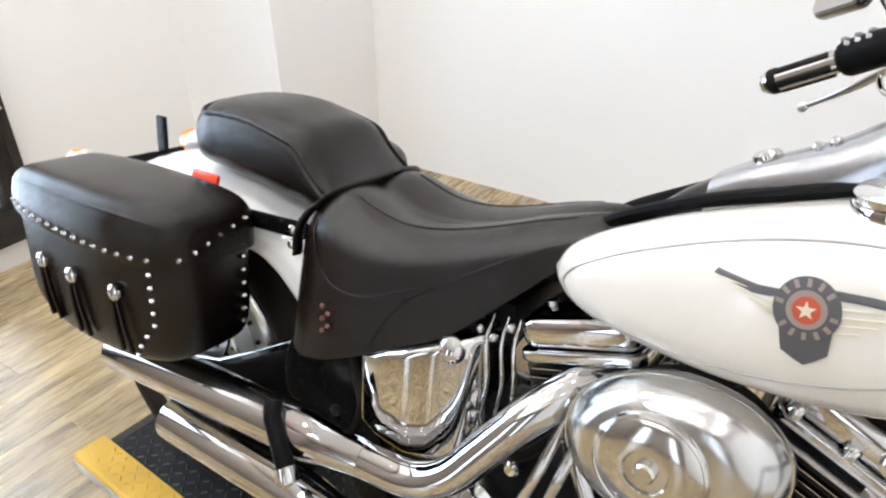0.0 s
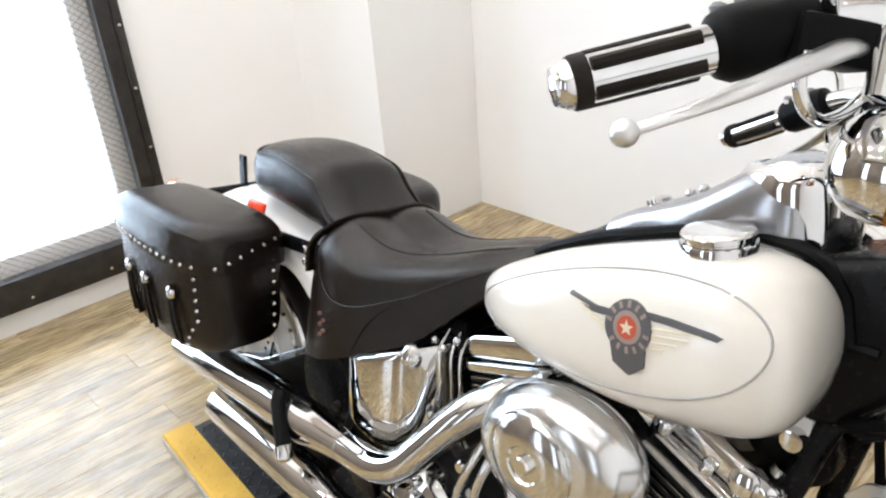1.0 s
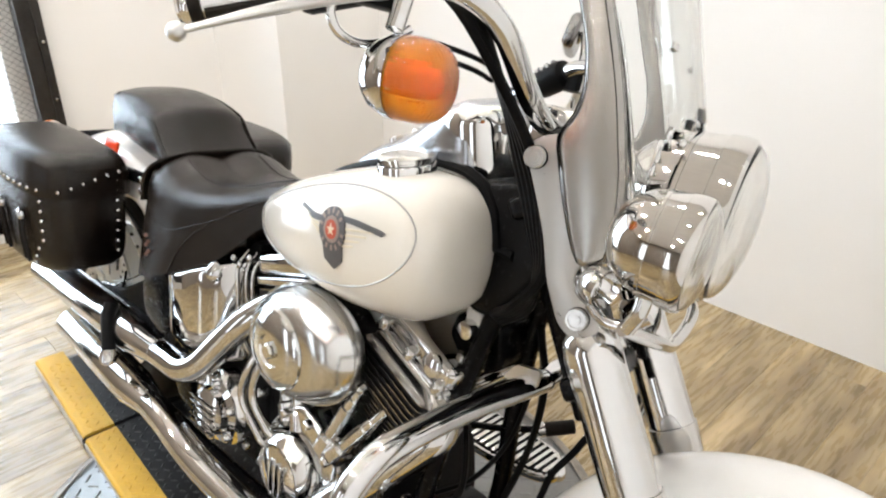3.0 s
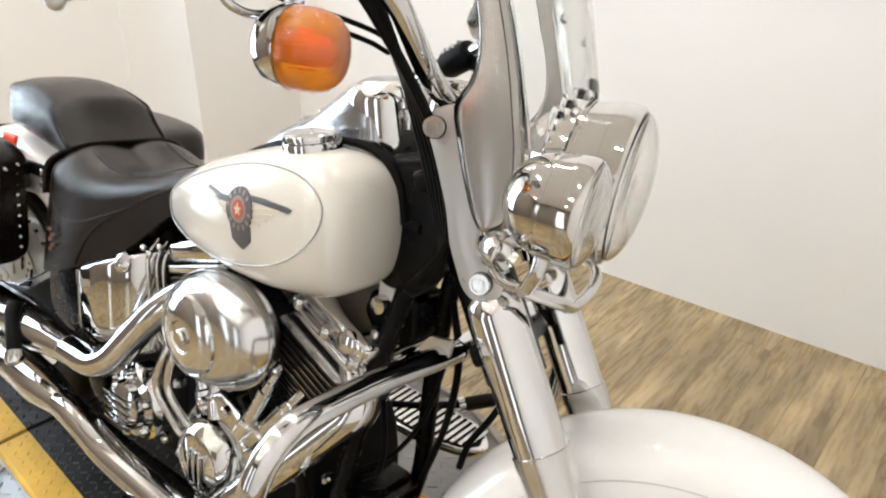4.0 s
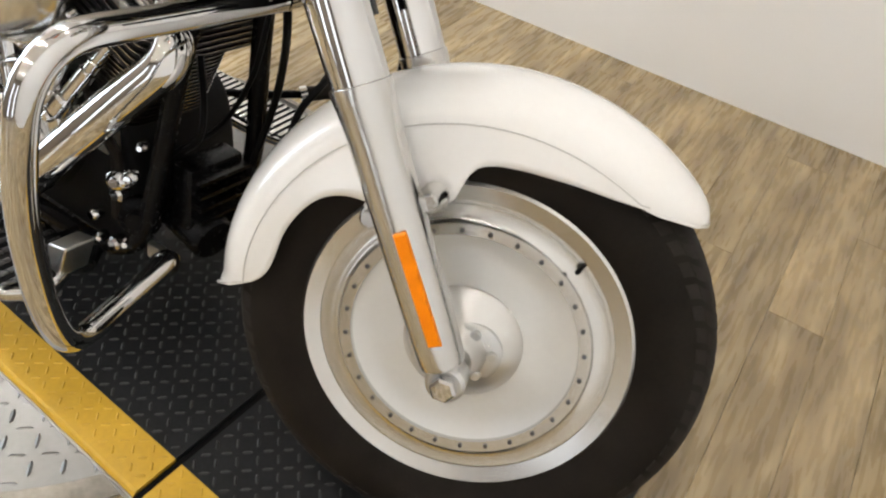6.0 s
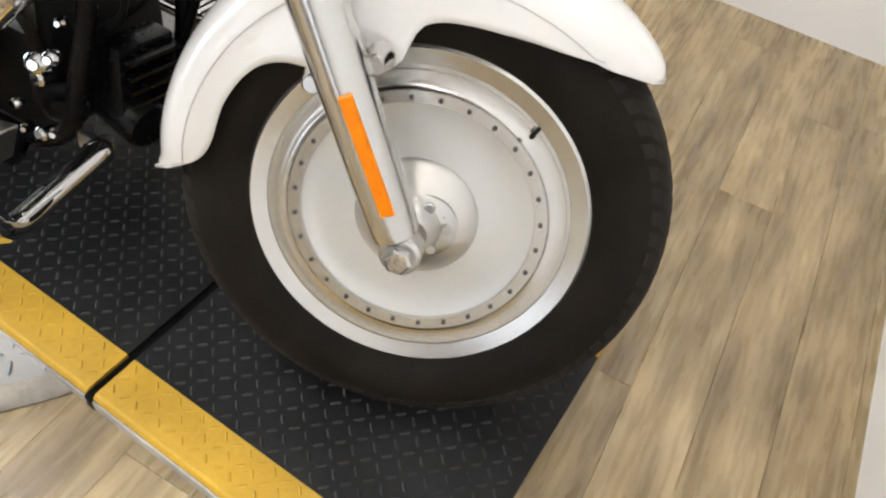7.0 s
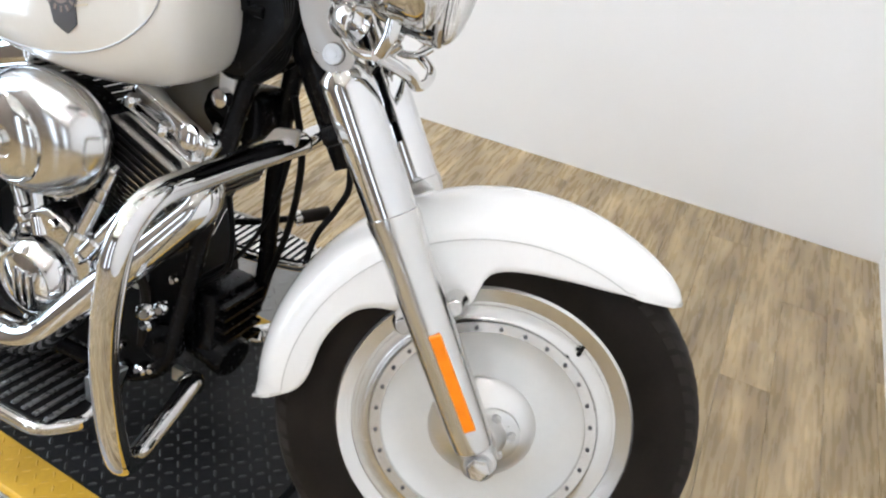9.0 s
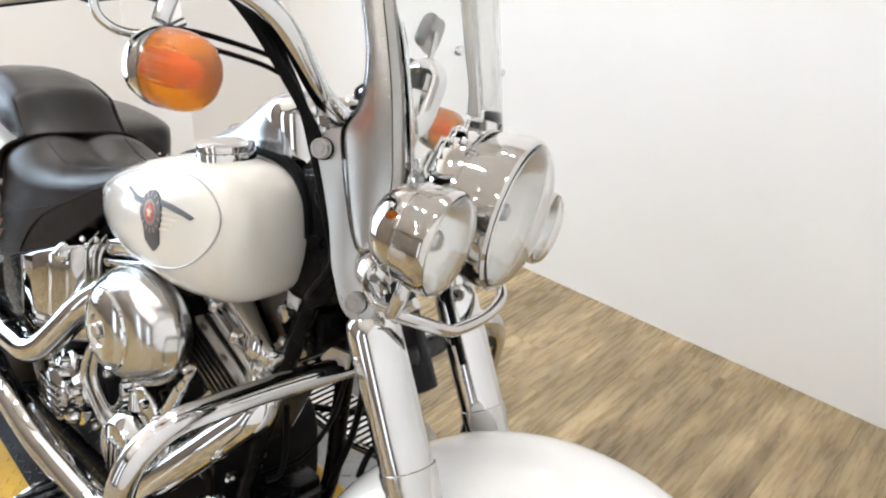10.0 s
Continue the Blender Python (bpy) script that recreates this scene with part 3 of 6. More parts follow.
def tread_blocks(centre, r, w, n=46):
    """Slanted rubber blocks on both shoulders of the tyre, with gaps between them."""
    verts, faces = [], []
    hw = w / 2
    prof = [(0.10, -0.0004), (0.30, -0.0010), (0.50, -0.0040), (0.62, -0.0065), (0.75, -0.0120), (0.85, -0.0180), (0.93, -0.0290)]
    lag = [0.0, 0.012, 0.040, 0.050, 0.075, 0.110, 0.125]
    step = 2 * math.pi / n
    for s in (-1, 1):
        for k in range(n):
            a = step * (k + (0.5 if s > 0 else 0))
            b = len(verts)
            for (f, dr), da in zip(prof, lag):
                for u in (0.17, 0.5, 0.83):
                    for lift in (0.0004, -0.006):
                        rr = r + dr + lift
                        y = hw * f + (lift * 0.6 if f > 0.7 else 0)
                        q = a + da + step * u
                        verts.append((centre[0] + math.cos(q) * rr, centre[1] + s * y, centre[2] + math.sin(q) * rr))
            m = len(prof)
            def v(i, j, l):
                return b + i * 6 + j * 2 + l
            for i in range(m - 1):
                for j in range(2):
                    faces.append((v(i, j, 0), v(i + 1, j, 0), v(i + 1, j + 1, 0), v(i, j + 1, 0)))
                faces.append((v(i, 0, 0), v(i, 0, 1), v(i + 1, 0, 1), v(i + 1, 0, 0)))
                faces.append((v(i, 2, 0), v(i + 1, 2, 0), v(i + 1, 2, 1), v(i, 2, 1)))
            for j in range(2):
                faces.append((v(0, j, 0), v(0, j + 1, 0), v(0, j + 1, 1), v(0, j, 1)))
                faces.append((v(m - 1, j, 0), v(m - 1, j, 1), v(m - 1, j + 1, 1), v(m - 1, j + 1, 0)))
    me = bpy.data.meshes.new("tread")
    me.from_pydata(verts, [], faces)
    bm = bmesh.new()
    bm.from_mesh(me)
    bpy.data.meshes.remove(me)
    return bm


def front_wheel():
    c = AXLE
    disc = lathe([(-0.047, 0.153), (-0.045, 0.150), (-0.041, 0.120), (-0.044, 0.070), (-0.046, 0.062), (-0.046, 0.0)], c, (0, 1, 0), 96)
    lathe([(0.047, 0.163), (0.044, 0.155), (0.040, 0.120), (0.046, 0.062), (0.046, 0)], c, (0, 1, 0), 96, disc)
    wheel = turned("front_wheel", disc, DISC, bike, "solid silver disc wheel")
    prof = [(-0.044, 0.1495), (-0.050, 0.1510), (-0.051, 0.166), (-0.0475, 0.1675), (-0.0450, 0.1720), (-0.0445, 0.1800), (-0.0455, 0.1890), (-0.0435, 0.1898), (-0.0440, 0.1945), (-0.0462, 0.1953), (-0.0525, 0.2155), (-0.050, 0.2195), (-0.044, 0.218), (-0.03, 0.205), (0.03, 0.205), (0.05, 0.2195), (0.054, 0.216), (0.047, 0.160)]
    turned("rim", lathe(prof, c, (0, 1, 0), 96), RIMALU, wheel, "polished aluminium rim with a stepped lip")
    turned("tyre", tyre_mesh(c, 0.3185, 0.130, 0.212), RUBBER, wheel, "black tyre with a worn tread")
    turned("tread", tread_blocks(c, 0.3185, 0.130, 64), TREAD, wheel, "slanted rubber tread blocks", angle=25)
    turned("hub", lathe([(-0.044, 0.080), (-0.048, 0.077), (-0.056, 0.066), (-0.064, 0.052), (-0.071, 0.040), (-0.078, 0.033), (-0.092, 0.028), (-0.098, 0.023), (-0.098, 0)], c, (0, 1, 0), 64), HUBALU, wheel, "smooth silver hub cone")
    for k in range(28):
        a = 2 * math.pi * (k + 0.3) / 28
        bm = lathe([(0, 0.0033), (0.002, 0.0030), (0.002, 0.0)], c + Vector((math.cos(a) * 0.1575, -0.0505, math.sin(a) * 0.1575)), (0, -1, 0), 8)
        turned("rim_bolt", bm, DARKBOLT, wheel)
    v = c + Vector((0.106, -0.047, 0.157))
    bm = tube([v + Vector((0.005, 0.006, 0.007)), v, v + Vector((-0.002, -0.005, -0.003))], 0.0025, 10)
    lathe([(0, 0.0034), (0.005, 0.0034), (0.007, 0.0020), (0.007, 0)], v + Vector((-0.002, -0.004, -0.003)), Vector((-0.45, -0.8, -0.55)), 10, bm)
    turned("valve", bm, PLASTIC, wheel, "black rubber tyre valve")


front_wheel()


# front fender
FENDER_R = 0.350


def fender_mesh(centre, r, edge, width, a0, a1, crown=0.052, n=72, m=24):
    """A rounded mudguard. edge(a), width(a): the sides' lower radius and the half width at the angle a in degrees."""
    bm = bmesh.new()
    c = Vector(centre)
    vs = []
    for i in range(n + 1):
        u = i / n
        a = a0 + (a1 - a0) * u
        lo, h = edge(a), width(a)
        rad = r(a) if callable(r) else r
        fall = min(crown, rad - lo)
        ring = []
        for j in range(m + 1):
            s = j / m * 2 - 1
            t = abs(s)
            if t < 0.62:
                k = t / 0.62 * math.pi / 2
                y, rr = h * math.sin(k), rad - (1 - math.cos(k)) * fall
            else:
                y, rr = h * (1 + 0.02 * (t - 0.62)), rad - fall - (t - 0.62) / 0.38 * (rad - fall - lo)
            ring.append(bm.verts.new(c + Vector((math.cos(radians(a)) * rr, math.copysign(y, s), math.sin(radians(a)) * rr))))
        vs.append(ring)
    for p, q in zip(vs, vs[1:]):
        for j in range(m):
            bm.faces.new((p[j], p[j + 1], q[j + 1], q[j]))
    return bm


def solid(ob, thickness):
    mod = ob.modifiers.new("thickness", "SOLIDIFY")
    mod.thickness, mod.offset = thickness, -1
    return ob


def front_fender():
    def edge(d):
        return curve_rows([(49, 0.338), (50.5, 0.330), (53, 0.321), (58, 0.305), (68, 0.281), (81, 0.264), (90, 0.258), (97, 0.254), (102, 0.245), (105, 0.224), (108, 0.206), (118, 0.203), (128, 0.206), (134, 0.222), (141, 0.247), (148, 0.260), (160, 0.264), (174, 0.262), (181, 0.278), (185, 0.310), (188, 0.348)], d)[0]

    def width(d):
        return curve_rows([(49, 0.038), (50, 0.050), (53, 0.063), (60, 0.078), (72, 0.088), (100, 0.090), (150, 0.089), (172, 0.084), (182, 0.074), (186, 0.060), (188, 0.042)], d)[0]
    def crest(d):
        return curve_rows([(49, 0.3425), (50, 0.3465), (52, 0.3490), (55, FENDER_R), (188, FENDER_R)], d)[0]
    bm = fender_mesh(AXLE, crest, edge, width, 49, 188)
    fender = solid(turned("front_fender", bm, PEARL, bike, "pearl white front mudguard with a fine grey pinstripe"), 0.003)
    for y in (-1, 1):
        pts = []
        for i in range(70):
            d = 61 + 124 * i / 69
            rr = max(FENDER_R - 0.054, edge(d) + 0.004)
            pts.append(AXLE + Vector((math.cos(radians(d)) * rr, y * (width(d) * 1.002), math.sin(radians(d)) * rr)))
        turned("pinstripe", tube(pts, 0.0010, 5), PINLINE, fender)
    for x, z in ((-0.139, 0.476), (-0.079, 0.518)):
        bm = lathe([(0, 0.017), (0.012, 0.017), (0.018, 0.013), (0.030, 0.012), (0.034, 0.009), (0.034, 0)], (x, -0.100, z), (0, -1, 0), 20)
        turned("mount_bolt", bm, ALU, fender)
        bm = lathe([(0, 0.017), (0.012, 0.017), (0.018, 0.013), (0.030, 0.012), (0.034, 0)], (x, 0.100, z), (0, 1, 0), 20)
        turned("mount_bolt", bm, ALU, fender)


front_fender()


# fork
def fork():
    for s in (-1, 1):
        y = s * 0.136
        prof = [(0.018, 0.0), (0.018, 0.022), (0.022, 0.027), (0.03, 0.0285), (0.06, 0.0295), (0.10, 0.030), (0.20, 0.0305), (0.30, 0.0315), (0.335, 0.0335), (0.342, 0.0345), (0.356, 0.0345), (0.358, 0.031), (0.358, 0.0)]
        slider = turned("fork_slider", lathe(prof, on_fork(0, y, 0.0), UPFORK, 32), ALU, bike, "polished aluminium fork leg")
        prof = [(0.355, 0.0325), (0.40, 0.0328), (0.520, 0.0330), (0.535, 0.0310), (0.545, 0.0220), (0.62, 0.0220), (0.62, 0)]
        turned("fork_cover", lathe(prof, on_fork(0, y), UPFORK, 32), CHROME, slider, "chrome fork tube cover")
        # axle clamp
        bm = lathe([(0, 0.022), (0.030, 0.022), (0.033, 0.019), (0.036, 0.013), (0.048, 0.0125), (0.048, 0)], AXLE + Vector((0, s * 0.118, 0)), (0, s, 0), 24)
        bolt_head(bm, AXLE + Vector((0, s * 0.156, 0)), (0, s, 0), 0.0165, 0.012)
        turned("axle_nut", bm, CHROME, slider)
        bm = lathe([(-0.018, 0.0), (-0.018, 0.020), (-0.014, 0.0245), (0.014, 0.0245), (0.018, 0.020), (0.018, 0.0)], on_fork(0.0, y), (0, 1, 0), 32)
        foot = box(-0.022, 0.022, -0.017, 0.017, 0.004, 0.030, 0.008, seg=3)
        foot.transform(Matrix.Translation(on_fork(0.0, y)) @ Matrix.Rotation(radians(-RAKE), 4, "Y"))
        tmp = bpy.data.meshes.new("foot")
        foot.to_mesh(tmp)
        foot.free()
        bm.from_mesh(tmp)
        bpy.data.meshes.remove(tmp)
        turned("axle_clamp", bm, SATIN, slider)
        # amber side reflector
        a, b = on_fork(0.058, y + s * 0.0280, 0.008), on_fork(0.197, y + s * 0.0300, 0.006)
        d = (b - a).normalized()
        across = FWD
        bm = bmesh.new()
        ring = []
        for lift, w, e in ((0, 0.0080, 0.0), (0.004, 0.0080, 0.0), (0.006, 0.0066, 0.002)):
            ring.append([q + across * (k * w) + Vector((0, s * lift, 0)) + d * (g * e) for q, k, g in ((a, -1, 1), (a, 1, 1), (b, 1, -1), (b, -1, -1))])
        loft(ring, bm)
        turned("reflector", bm, AMBER, slider, "long amber side reflector")
    # hub side plate with bolts on the seen side
    bm = lathe([(0, 0.042), (0.010, 0.042), (0.014, 0.036), (0.014, 0)], (0.018, -0.060, AXLE.z + 0.004), (0, -1, 0), 32)
    for k in range(5):
        a = 2 * math.pi * k / 5 + 0.3
        bolt_head(bm, Vector((0.018 + 0.030 * math.cos(a), -0.074, AXLE.z + 0.004 + 0.030 * math.sin(a))), (0, -1, 0), 0.007, 0.006, 12)
    turned("hub_plate", bm, SATIN, bike, "aluminium hub plate with five bolts")
    turned("front_axle", tube([(0, -0.15, AXLE.z), (0, 0.15, AXLE.z)], 0.011, 16), CHROME, bike)


fork()


# fuel tank
TANK = [  # x, top, bottom, middle y, half width
    (-0.892, 0.752, 0.738, -0.100, 0.010),
    (-0.880, 0.774, 0.722, -0.098, 0.028),
    (-0.858, 0.792, 0.708, -0.098, 0.044),
    (-0.825, 0.811, 0.699, -0.099, 0.058),
    (-0.760, 0.843, 0.690, -0.101, 0.075),
    (-0.670, 0.877, 0.687, -0.103, 0.088),
    (-0.580, 0.904, 0.692, -0.103, 0.092),
    (-0.510, 0.909, 0.706, -0.103, 0.092),
    (-0.475, 0.901, 0.718, -0.102, 0.089),
    (-0.455, 0.886, 0.732, -0.100, 0.082),
    (-0.441, 0.866, 0.752, -0.098, 0.068),
    (-0.434, 0.842, 0.780, -0.096, 0.045),
    (-0.431, 0.822, 0.802, -0.096, 0.014),
]
TANK_E = 2.5


def tank_side(x, z):
    """How far out the tank's flank lies."""
    top, bot, cy, hy = curve_rows(TANK, x)
    k = min(1.0, abs((z - (top + bot) / 2) / ((top - bot) / 2)))
    return cy - hy * (1 - k ** TANK_E) ** (1 / TANK_E)


BADGEMARK = surface("badge_mark", (0.27, 0.215, 0.19), 0.35, vary=0.1)


def fuel_tank():
    tank = None
    for s in (1, -1):
        rings = []
        for i in range(61):
            u = i / 60
            x = TANK[0][0] + (TANK[-1][0] - TANK[0][0]) * (0.5 - 0.5 * math.cos(math.pi * u))
            top, bot, cy, hy = curve_rows(TANK, x)
            rings.append(oval(s * cy, (top + bot) / 2, hy, (top - bot) / 2, 56, TANK_E, x))
        ob = part("fuel_tank", loft(rings), TANKPAINT, bike, "pearl white teardrop fuel tank half", angle=70)
        tank = tank or ob
    # gas caps
    for s in (-1, 1):
        c = Vector((-0.562, s * 0.112, 0.908))
        up = Vector((-0.16, s * 0.10, 1)).normalized()
        bm = lathe([(-0.014, 0.039), (0.003, 0.041), (0.005, 0.040), (0.006, 0.0375), (0.008, 0.0375), (0.009, 0.0395), (0.014, 0.0395), (0.0175, 0.036), (0.019, 0.026), (0.0195, 0.0)], c, up, 48)
        part("tank_cap", bm, CHROME, tank if s < 0 else bike, "chrome fuel cap")
    # swage line round the side panel
    def outline(u):
        """A teardrop pointing to the rear."""
        a = 2 * math.pi * u
        x = -0.665 + 0.205 * math.cos(a)
        wide = 0.087 * (0.80 + 0.20 * math.cos(a))
        return x, 0.797 + (x + 0.64) * 0.24 + math.sin(a) * wide
    pts = []
    for i in range(97):
        x, z = outline(i / 96)
        pts.append(Vector((x, tank_side(x, z) - 0.0004, z)))
    part("panel_line", tube(pts, 0.0013, 6, caps=False), PANELLINE, tank, "silver grey teardrop pinstripe")
    # winged badge as plain shapes
    def decal(name, outline_xz, material, lift, label=""):
        bm = bmesh.new()
        cx, cz = (sum(q[i] for q in outline_xz) / len(outline_xz) for i in (0, 1))
        rows = []
        for k in (1.0, 0.66, 0.33):
            rows.append([(cx + (x - cx) * k, cz + (z - cz) * k) for x, z in outline_xz])
        rings = [[bm.verts.new((x, tank_side(x, z) - lift, z)) for x, z in r] for r in rows]
        rings.append([bm.verts.new((cx, tank_side(cx, cz) - lift, cz))])
        base = [bm.verts.new((x, tank_side(x, z) + 0.001, z)) for x, z in rows[0]]
        bridge(bm, [base] + rings)
        return part(name, bm, material, tank, label)
    ex, ez, t = -0.607, 0.816, math.radians(10)
    def at(u, v):
        return ex + 0.88 * (u * math.cos(t) - v * math.sin(t)), ez + 0.88 * (u * math.sin(t) + v * math.cos(t))
    ring = [at(0.033 * math.cos(k), 0.0345 * math.sin(k)) for k in (2 * math.pi * i / 32 for i in range(32))]
    decal("badge_wing", [at(*q) for q in ((0.0, 0.016), (0.05, 0.013), (0.115, 0.004), (0.122, 0.009), (0.110, 0.013), (0.06, 0.021), (0.0, 0.025))], GREYLINE, 0.0016, "dark grey wing stripe")
    decal("badge_wing", [at(*q) for q in ((0.0, 0.016), (-0.05, 0.019), (-0.094, 0.030), (-0.098, 0.025), (-0.055, 0.010), (0.0, 0.006))], GREYLINE, 0.0016, "dark grey wing stripe")
    for k in range(4):
        h = 0.002 - 0.009 * k
        decal("badge_feather", [at(*q) for q in ((0.02, h), (0.098 - 0.016 * k, h + 0.004), (0.098 - 0.016 * k, h + 0.0065), (0.02, h + 0.003))], GOLDDECAL, 0.0014, "pale gold feather line")
        decal("badge_feather", [at(*q) for q in ((-0.02, h + 0.004), (-0.090 + 0.016 * k, h + 0.018), (-0.090 + 0.016 * k, h + 0.0205), (-0.02, h + 0.007))], GOLDDECAL, 0.0014, "pale gold feather line")
    decal("badge_shield", [at(*q) for q in ((-0.026, -0.020), (0.026, -0.020), (0.023, -0.048), (0.009, -0.058), (0.0, -0.063), (-0.009, -0.058), (-0.023, -0.048))], GREYLINE, 0.0018, "dark grey shield")
    decal("badge_ring", ring, GREYLINE, 0.0026, "round dark grey badge")
    decal("badge_band", [at(0.020 * math.cos(k), 0.021 * math.sin(k)) for k in (2 * math.pi * i / 28 for i in range(28))], BADGEMARK, 0.0032)
    decal("badge_centre", [at(0.0140 * math.cos(k), 0.0150 * math.sin(k)) for k in (2 * math.pi * i / 24 for i in range(24))], REDDECAL, 0.0037, "red badge centre")
    star = [at((0.010 if i % 2 == 0 else 0.0042) * math.sin(math.pi * i / 5), (0.0105 if i % 2 == 0 else 0.0044) * math.cos(math.pi * i / 5)) for i in range(10)]
    decal("badge_star", star, GOLDDECAL, 0.0042, "pale star")
    for k in range(14):
        a = 2 * math.pi * k / 14 + 0.2
        if k in (0, 7):
            continue
        u0, u1 = 0.0235, 0.0315
        q = [at(r * math.cos(a + d), r * 1.05 * math.sin(a + d)) for r, d in ((u0, -0.09), (u1, -0.07), (u1, 0.07), (u0, 0.09))]
        decal("badge_mark", q, BADGEMARK, 0.0032)
    return tank


fuel_tank()


# console between the tank halves
def console():
    rows = [(-0.93, 0.765, 0.012, 0.030), (-0.83, 0.812, 0.026, 0.040), (-0.785, 0.850, 0.034, 0.06), (-0.727, 0.890, 0.042, 0.09), (-0.673, 0.917, 0.050, 0.11), (-0.624, 0.944, 0.060, 0.13), (-0.56, 0.992, 0.066, 0.17), (-0.53, 1.002, 0.066, 0.18), (-0.505, 0.985, 0.062, 0.17), (-0.490, 0.930, 0.054, 0.11)]

    def body(x0, x1, steps, drop):
        rings = []
        for i in range(steps + 1):
            x = x0 + (x1 - x0) * i / steps
            z, w, d = curve_rows(rows, x)
            rings.append(oval(0, z - d / 2 - drop, w - drop, d / 2, 32, 4.0, x))
        return loft(rings)
    ob = part("console", body(-0.752, -0.490, 28, 0.0), GREYMETAL, bike, "chrome instrument console on the tank", angle=50)
    part("console_strap", body(-0.93, -0.748, 14, 0.004), LEATHER, ob, "black leather strap behind the console")
    part("strap_screw", lathe([(0, 0.006), (0.004, 0.005), (0.005, 0)], (-0.835, -0.012, 0.806), (-0.4, 0, 1), 12), BLACKSTEEL, ob)
    # ignition switch and small fittings on the console
    knob = lathe([(-0.01, 0.020), (0.004, 0.021), (0.006, 0.017), (0.016, 0.0165), (0.020, 0.012), (0.020, 0)], (-0.697, 0.0, 0.893), (-0.4, 0, 1), 28)
    part("ignition_switch", knob, CHROME, ob, "round chrome ignition switch")
    for x in (-0.652, -0.636):
        z = curve_rows(rows, x)[0]
        part("console_screw", ball((x, -0.016, z + 0.001), 0.007, 12), CHROME, ob)
    # tall chrome instrument housing at the front of the console
    tall = lathe([(0, 0.052), (0.03, 0.060), (0.085, 0.066), (0.100, 0.065), (0.108, 0.058), (0.110, 0.05), (0.110, 0)], (-0.512, 0, 0.885), (-0.22, 0, 1), 48)
    part("instrument_housing", tall, CHROME, ob, "round chrome instrument housing")
    # rubber edge strips along the console
    for s in (-1, 1):
        pts = []
        for i in range(40):
            x = -0.955 + (0.955 - 0.40) * i / 39
            z, w, d = curve_rows(rows, x)
            pts.append(Vector((x, s * min(w + 0.010, 0.060), curve_rows(TANK, max(x, -0.895))[0] + 0.004)))
        part("edge_strip", tube(pts, 0.0085, 8), PLASTIC, ob, "black rubber edge strip")


console()


